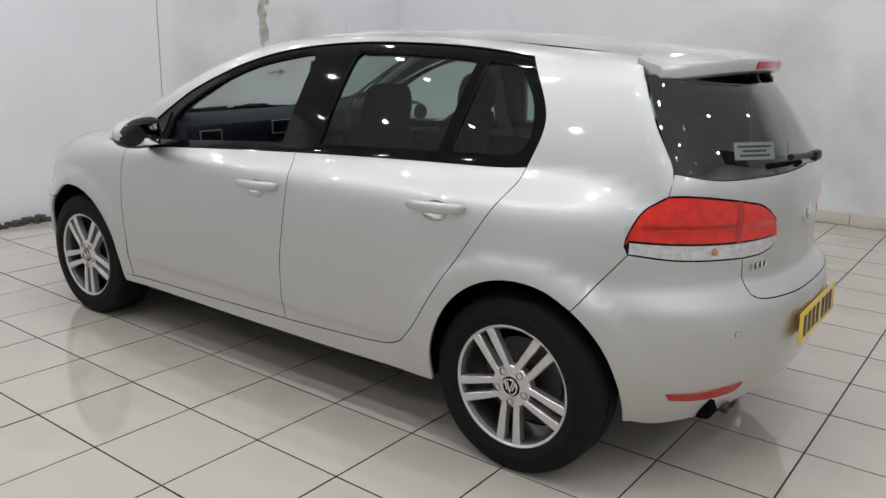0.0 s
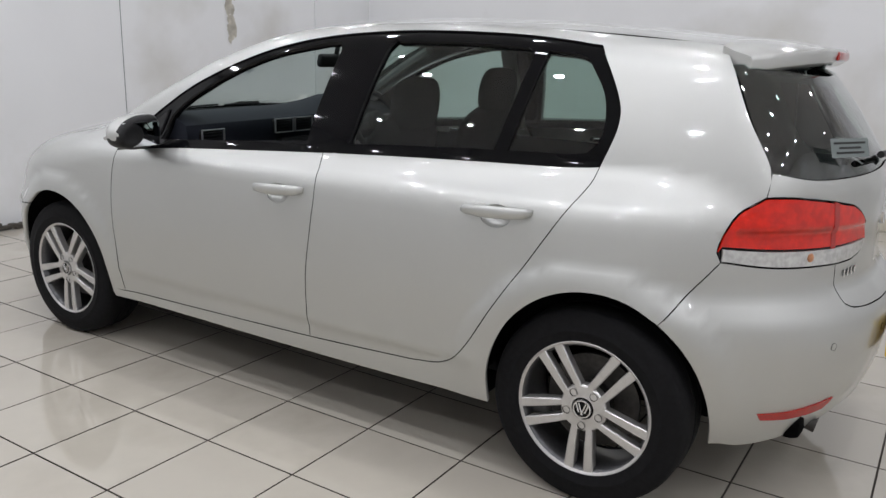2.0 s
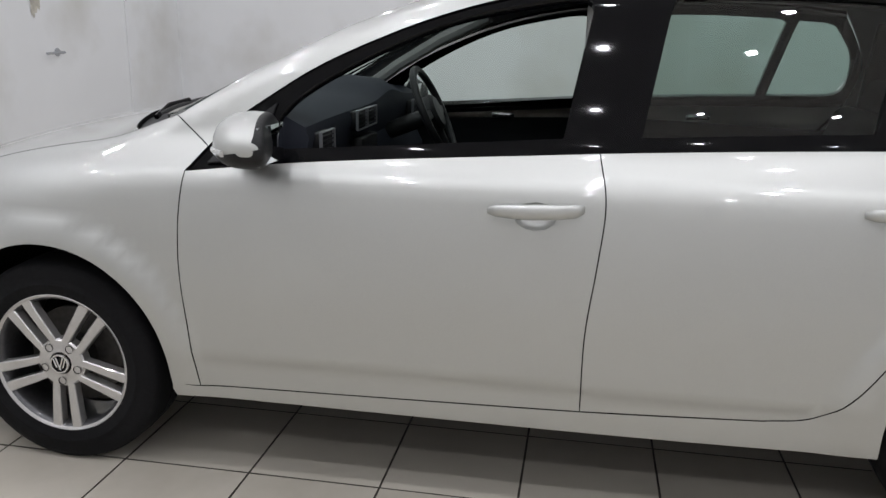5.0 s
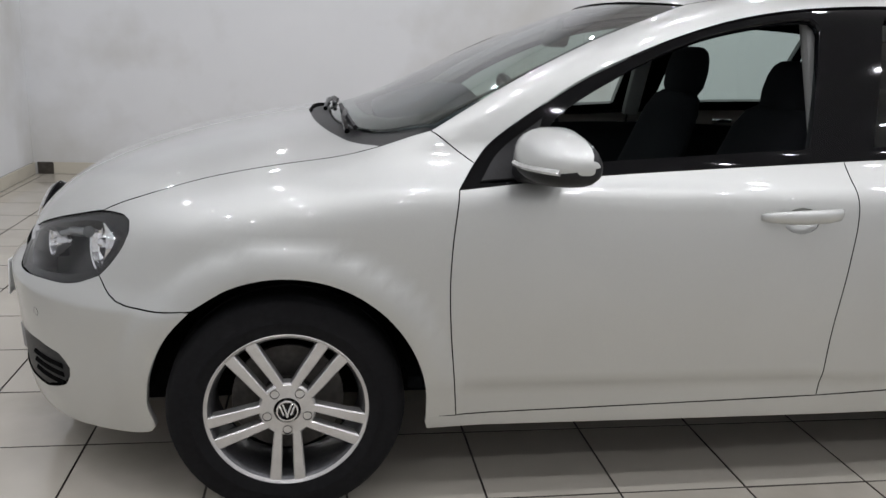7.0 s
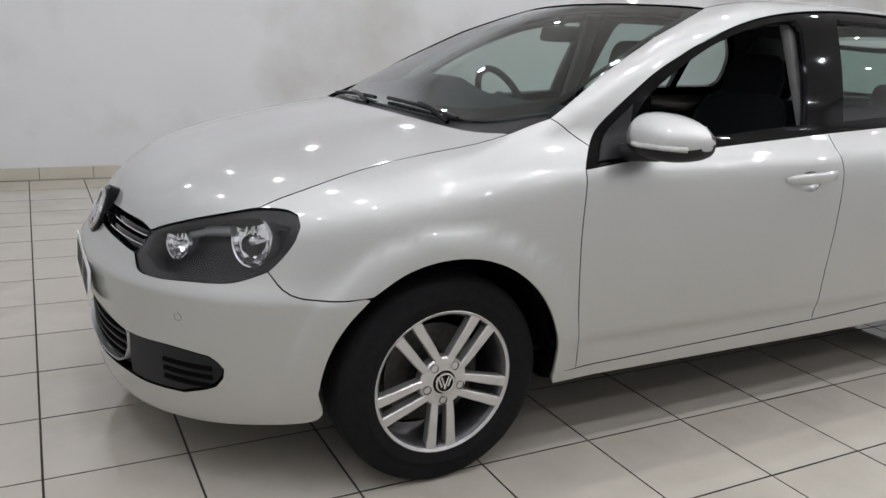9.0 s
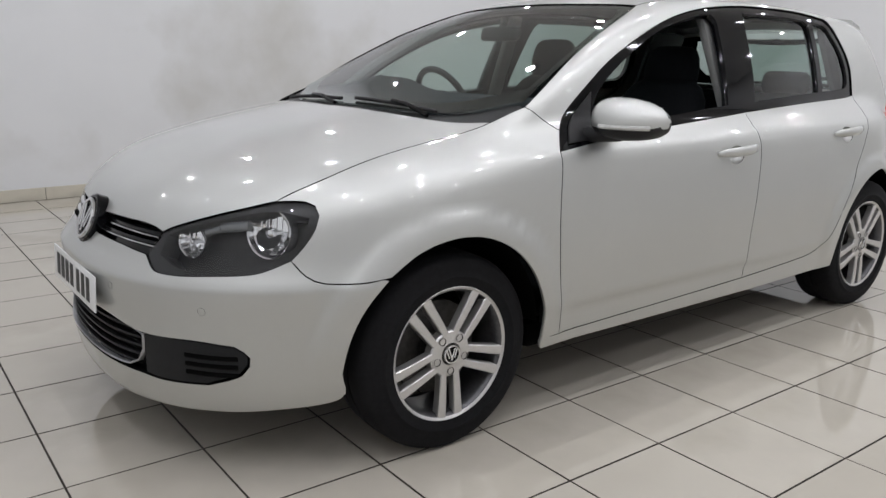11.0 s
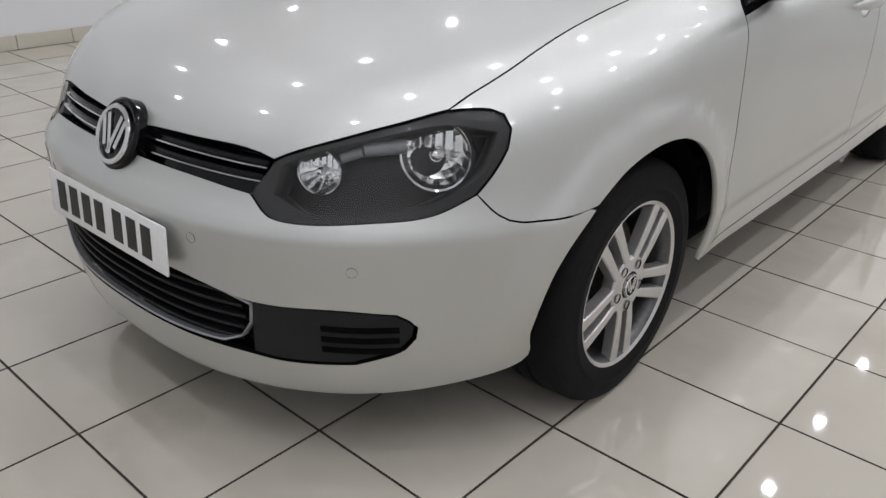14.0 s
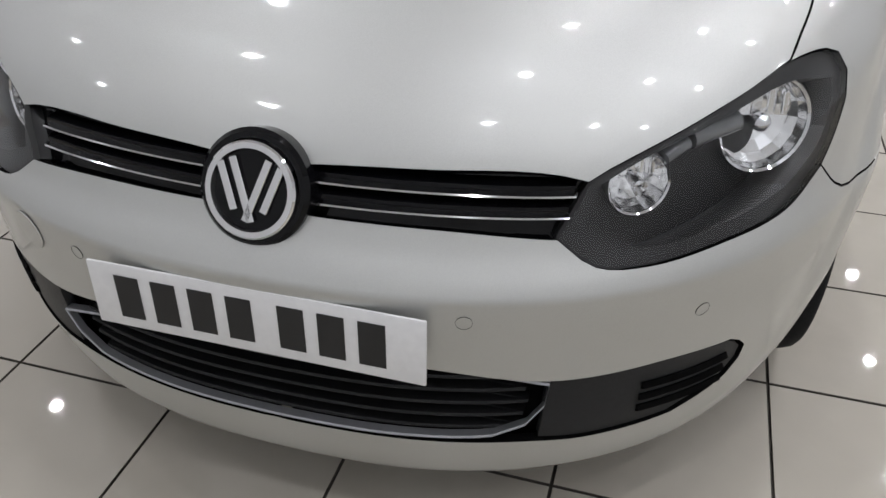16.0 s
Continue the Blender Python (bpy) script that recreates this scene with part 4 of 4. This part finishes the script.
# interior
dash_rows = []
for i in range(21):
    y = -.745 + 1.49 * i / 20
    hood = .05 * math.exp(-((y + .36) / .17) ** 2)
    bow = .06 * (1 - (y / .745) ** 2)
    dash_rows.append([(2.24 + bow, y, 1.01), (2.14 + bow, y, 1.045 + hood * .3), (2.02 + bow * .6, y, 1.058 + hood), (1.90 + bow * .5, y, 1.046 + hood), (1.845 + bow * .5, y, 1.018 + hood * .7), (1.835 + bow * .5, y, .985 + hood * .3), (1.86 + bow * .5, y, .90), (1.81 + bow * .4, y, .80), (1.86, y, .62), (2.2, y, .55)])
dash = loft("dashboard", dash_rows, DASH, car, "dark blue-grey soft dashboard", caps=True, closed=True)
for y, vz in ((.62, .965), (.165, .985), (.03, .985), (-.63, .965)):
    vx = 1.822 + .03 * (1 - (y / .7) ** 2)
    bm = bmesh.new()
    box(bm, (vx + .012, y, vz), (.03, .118, .062), .012)
    v = part("air_vent", bm, TRIM, dash)
    for k in range(4):
        bm = bmesh.new()
        box(bm, (vx - .006, y, vz - .02 + k * .013), (.008, .098, .003))
        part("vane", bm, GREY_TRIM, v)
    bm = bmesh.new()
    for dy, dz, sy, sz in ((-.060, 0, .004, .064), (.060, 0, .004, .064), (0, .032, .124, .004), (0, -.032, .124, .004)):
        box(bm, (vx - .006, y + dy, vz + dz), (.010, sy, sz), .001, None, 1)
    part("vent_frame", bm, SATIN, v)
bm = bmesh.new()
box(bm, (1.855, .09, .86), (.04, .21, .13), .01)
part("radio", bm, TRIM, dash)
for x, z in ((1.45, .93), (.62, .95)):
    bm = bmesh.new()
    box(bm, (x, -.755 if x > 1 else -.72, z), (.10, .012, .022), .005)
    part("inner_door_lever", bm, CHROME, car)
bm = bmesh.new()
q = facing((1.69, -.36, .965), (-.90, 0, .42))
lathe(bm, [(.185 + .015 * math.cos(a), .015 * math.sin(a)) for a in [math.radians(36 * k) for k in range(11)]], q, 44)
sw = part("steering_wheel", bm, TRIM, car, "black three-spoke steering wheel")
bm = bmesh.new()
lathe(bm, [(.075, -.03), (.075, .012), (.06, .024), (.0005, .026)], q, 28)
for a in (0, 180, 270):
    box(bm, (0, 0, 0), (.12, .035, .016), .004, None, 1)
    bmesh.ops.transform(bm, matrix=q @ Matrix.Rotation(math.radians(a), 4, "Z") @ Matrix.Translation((.12, 0, 0)), verts=bm.verts[-24:])
part("spokes", bm, TRIM, sw)
bm = bmesh.new()
tube(bm, [(1.72, -.36, .95), (1.92, -.36, .87)], .035, 12)
part("column", bm, TRIM, sw)

def seat(x, y, rise):
    s = new("front_seat")
    s.parent = car
    s["label"] = "black cloth front seat with headrest"
    grid = []
    for z, yy, xx, th in ((.44, .24, .06, .07), (.57, .25, .02, .075), (.74, .25, -.05, .07), (.90, .245, -.11, .06), (1.02, .225, -.15, .055), (1.075, .185, -.17, .05), (1.10, .13, -.178, .035)):
        grid.append([(x + xx + th * math.cos(a) * (1.0 if math.cos(a) > 0 else .8), y + yy * math.copysign(abs(math.sin(a)) ** .6, math.sin(a)), z) for a in [math.radians(20 * k) for k in range(18)]])
    loft("seat_back", grid, FABRIC, s, caps=True, closed=True, angle=1.2)
    bm = bmesh.new()
    box(bm, (x + .28, y, .47), (.52, .50, .14), .05, None, 4)
    part("seat_cushion", bm, FABRIC, s)
    head = []
    for dz, half, th in ((-.10, .07, .02), (-.094, .115, .038), (-.06, .14, .052), (0, .142, .058), (.05, .132, .054), (.08, .118, .044), (.096, .09, .028), (.10, .05, .012)):
        head.append([(x - .20 - .12 * dz + th * math.cos(a), y + half * math.copysign(abs(math.sin(a)) ** .7, math.sin(a)), 1.16 + rise + dz) for a in [math.radians(20 * k) for k in range(18)]])
    loft("headrest", head, FABRIC, s, caps=True, closed=True, angle=1.2)
    bm = bmesh.new()
    for d in (-.06, .06):
        tube(bm, [(x - .18, y + d, 1.05), (x - .195, y + d, 1.14)], .006, 8)
    part("headrest_posts", bm, CHROME, s)
seat(1.165, .36, -.012)
seat(1.195, -.36, .02)
bench = new("rear_seat")
bench.parent = car
bm = bmesh.new()
box(bm, (.12, 0, .80), (.14, 1.22, .46), .05, Matrix.Rotation(math.radians(-18), 4, "Y"), 4)
part("seat_back", bm, FABRIC, bench)
bm = bmesh.new()
box(bm, (.40, 0, .50), (.5, 1.24, .16), .05, None, 4)
part("seat_cushion", bm, FABRIC, bench)
for y in (-.36, .36):
    bm = bmesh.new()
    box(bm, (.02, y, 1.075), (.09, .25, .12), .04, Matrix.Rotation(math.radians(-12), 4, "Y"), 4)
    part("headrest", bm, FABRIC, bench)
bm = bmesh.new()
box(bm, (-.25, 0, .985), (.48, 1.10, .02), .006)
part("parcel_shelf", bm, FABRIC, car)
bm = bmesh.new()
box(bm, (1.30, 0, .33), (1.9, 1.5, .04), .01)
box(bm, (1.45, 0, .50), (.9, .16, .25), .04)
part("cabin_floor", bm, FABRIC, car)
bm = bmesh.new()
box(bm, (1.67, 0, 1.288), (.035, .235, .062), .016, Matrix.Rotation(math.radians(-12), 4, "Y"), 3)
tube(bm, [(1.665, 0, 1.31), (1.655, 0, 1.352)], .012)
rv = part("rear_view_mirror", bm, TRIM, car)
for sd in (1, -1):
    bm = bmesh.new()
    box(bm, (1.070, .655 * sd, 1.18), (.075, .04, .46), .015, Matrix.Rotation(math.radians(22 * sd), 4, "X"))
    part("pillar_trim", bm, LINER, car)
    line = [(2.10, .68, 1.0), (1.9, .645, 1.14), (1.7, .60, 1.255), (1.5, .545, 1.345)]
    bm = bmesh.new()
    tube(bm, [(x, y * sd, z) for x, y, z in line], .026, 8)
    part("pillar_trim", bm, LINER, car)
    line = [(.12, .60, 1.02), (.10, .585, 1.16), (.14, .55, 1.28), (.22, .53, 1.34)]
    bm = bmesh.new()
    box(bm, (-.12, .58 * sd, 1.14), (.30, .03, .42), .01, Matrix.Rotation(math.radians(20 * sd), 4, "X"))
    part("pillar_trim", bm, TRIM, car)

# ---------- the room ----------
def slab(name, c, s, mat, label, category):
    bm = bmesh.new()
    box(bm, c, s)
    return tagged(part(name, bm, mat, None, label, smooth=False), category=category, kind="structure")
XM, XL = (WALL_X + BACK_X) / 2, WALL_X - BACK_X
YM, YL = (NEAR_Y + WALL_Y) / 2, NEAR_Y - WALL_Y
slab("wall_east", (WALL_X + .1, YM, CEIL / 2), (.2, YL + .4, CEIL), WALLP, "scuffed white painted wall with panel joints", "wall")
slab("wall_south", (XM, WALL_Y - .1, CEIL / 2), (XL, .2, CEIL), WALLP, "scuffed white painted wall behind the car", "wall")
# west and north walls are unseen, added to close the room and bounce light
slab("wall_west", (BACK_X - .1, YM, CEIL / 2), (.2, YL + .4, CEIL), WALLP, "unseen plain white wall, added to close the room", "wall")
slab("wall_north", (XM, NEAR_Y + .1, CEIL / 2), (XL, .2, CEIL), WALLP, "unseen plain white wall, added to close the room", "wall")
slab("ceiling", (XM, YM, CEIL + .1), (XL + .4, YL + .4, .2), CEILM, "plain white ceiling", "ceiling")
floor = slab("floor", (XM, YM, -.056), (XL + .4, YL + .4, .1), GROUT, "beige glazed floor tiles with dark joints", "floor")

# wall joints, yellowish patch, pipe bracket
for y, r in ((-1.2, .004), (-3.5, .012)):
    bm = bmesh.new()
    box(bm, (WALL_X - r / 2, y, CEIL / 2), (r, r * 1.2, CEIL), .002)
    tagged(part("trim", bm, STICKER if r < .01 else WALLP, None, "thin vertical joint strip on the white wall"), category="trim", kind="structure")
bm = bmesh.new()
tube(bm, [(WALL_X, -2.56, 1.10), (WALL_X - .06, -2.56, 1.10), (WALL_X - .06, -2.36, 1.095)], .009, 8)
lathe(bm, [(.03, 0), (.03, .006), (.001, .008)], facing((WALL_X, -2.56, 1.10), (-1, 0, 0)), 16)
tagged(part("wall_bracket", bm, SATIN, None), "small metal bracket fixed to the white wall", "bracket")
rng = random.Random(4)
bm = bmesh.new()
for k in range(26):
    z = 1.36 + .5 * rng.random()
    y = -2.35 + rng.gauss(0, .03)
    r = .02 + .03 * rng.random()
    c = bm.verts.new((WALL_X - .003 - k * .00005, y, z))
    vs = [bm.verts.new((WALL_X - .003 - k * .00005, y + r * (.6 + .5 * rng.random()) * math.cos(a), z + 1.8 * r * (.6 + .5 * rng.random()) * math.sin(a))) for a in [math.radians(36 * j) for j in range(10)]]
    for j in range(10):
        bm.faces.new((c, vs[j], vs[(j + 1) % 10]))
tagged(part("trim", bm, WALL_PATCH, None, "yellowish blotchy patch on the white wall"), category="stain", kind="structure")

# skirting tiles
def skirting(name, along, fixed, lo, hi):
    base = bmesh.new()
    if along == "x":
        box(base, ((lo + hi) / 2, fixed + .004, .05), (hi - lo, .008, .1))
    else:
        box(base, (fixed - .004, (lo + hi) / 2, .05), (.008, hi - lo, .1))
    top = tagged(part(name, base, GROUT, None, "cream tiled skirting along the wall"), category="baseboard", kind="structure")
    bm = bmesh.new()
    box(bm, (0, 0, 0), (.396, .012, .1), .002, None, 1)
    me = bpy.data.meshes.new("skirting_tile")
    bm.to_mesh(me); bm.free()
    me.materials.append(SKIRT)
    n = int((hi - lo) / .4)
    for i in range(n):
        ob = new("skirting_tile", me)
        ob.parent = top
        c = lo + .2 + .4 * i
        ob.matrix_basis = pose(c, fixed + .014, .052) if along == "x" else pose(fixed - .014, c, .052, 0, 0, 90)
skirting("baseboard_south", "x", WALL_Y, BACK_X + .1, WALL_X - .03)
skirting("baseboard_east", "y", WALL_X, WALL_Y + .03, -.3)
bm = bmesh.new()
for k in range(14):
    box(bm, (WALL_X - .03 - .05 * rng.random(), -.28 + .05 * k, .012 + .02 * rng.random()), (.04 + .05 * rng.random(), .05, .02 + .03 * rng.random()), .006, Matrix.Rotation(rng.random() * 3, 4, "Z"))
tagged(part("skirting_rubble", bm, GROUT, None), "broken dark mortar where skirting tiles are missing", "rubble")

# ceiling lamps
LAMPS = [(x, y) for x in (-3.5, -2.3, -1.15, 0, 1.0, 2.1, 3.25, 4.4) for y in (-3.4, -1.3, .4, 1.55, 2.4, 3.9)]
def downlight():
    bm = bmesh.new()
    lathe(bm, [(.07, 0), (.07, -.006), (.063, -.010), (.053, -.004), (.05, .0)], Matrix(), 28)
    return tagged(part("downlight", bm, SATIN, None), "small round recessed ceiling spotlight, lit", "ceiling light", "ceiling lights")
first = downlight()
first.location = (*LAMPS[0], CEIL)
data = bpy.data.lights.new("spot_lamp", "AREA")
data.shape, data.size, data.energy, data.color = "DISK", .075, LAMP_WATTS, LAMP_COLOR
for i, (x, y) in enumerate(LAMPS):
    if i:
        copy_thing(first, pose(x, y, CEIL))
    lamp = new("spot_lamp", data)
    lamp.location = (x, y, CEIL - .012)

# floor tiles: the nearest singly, the rest joined
PITCH_X, PITCH_Y, TURN_T = .399, .400, math.radians(-.4)
bm = bmesh.new()
box(bm, (0, 0, 0), (PITCH_X - .0045, PITCH_Y - .0045, .01), .0012, None, 1)
tile_mesh = bpy.data.meshes.new("floor_tile")
bm.to_mesh(tile_mesh); bm.free()
tile_mesh.materials.append(TILE)
tile_mesh.materials.append(GROUT)
for f in tile_mesh.polygons:
    f.material_index = 0 if f.normal.z > .9 else 1
cells = []
for i in range(-15, 12):
    for j in range(-16, 14):
        u, v = (i + .5) * PITCH_X, (j + .5) * PITCH_Y
        x = .820 + u * math.cos(TURN_T) - v * math.sin(TURN_T)
        y = .842 + u * math.sin(TURN_T) + v * math.cos(TURN_T)
        if BACK_X - .2 < x < WALL_X + .2 and WALL_Y - .2 < y < NEAR_Y + .2:
            cells.append((x, y))
cells.sort(key=lambda c: (c[0] - 1.6) ** 2 * .7 + (c[1] - 1.0) ** 2)
for x, y in cells[:300]:
    ob = new("floor_tile", tile_mesh)
    ob.parent = floor
    ob.matrix_basis = pose(x, y, -.005 + rng.gauss(0, .0003), rng.gauss(0, .04), rng.gauss(0, .04), math.degrees(TURN_T))
verts, faces = [], []
src = [v.co.copy() for v in tile_mesh.vertices]
for x, y in cells[300:]:
    m, k = pose(x, y, -.005, 0, 0, math.degrees(TURN_T)), len(verts)
    verts += [m @ v for v in src]
    faces += [tuple(k + i for i in p.vertices) for p in tile_mesh.polygons]
far = solid("far_floor_tiles", verts, faces, TILE, floor, smooth=False)
far.data.materials.append(GROUT)
for f in far.data.polygons:
    f.material_index = 0 if f.normal.z > .9 else 1
far["kind"] = "stuff"
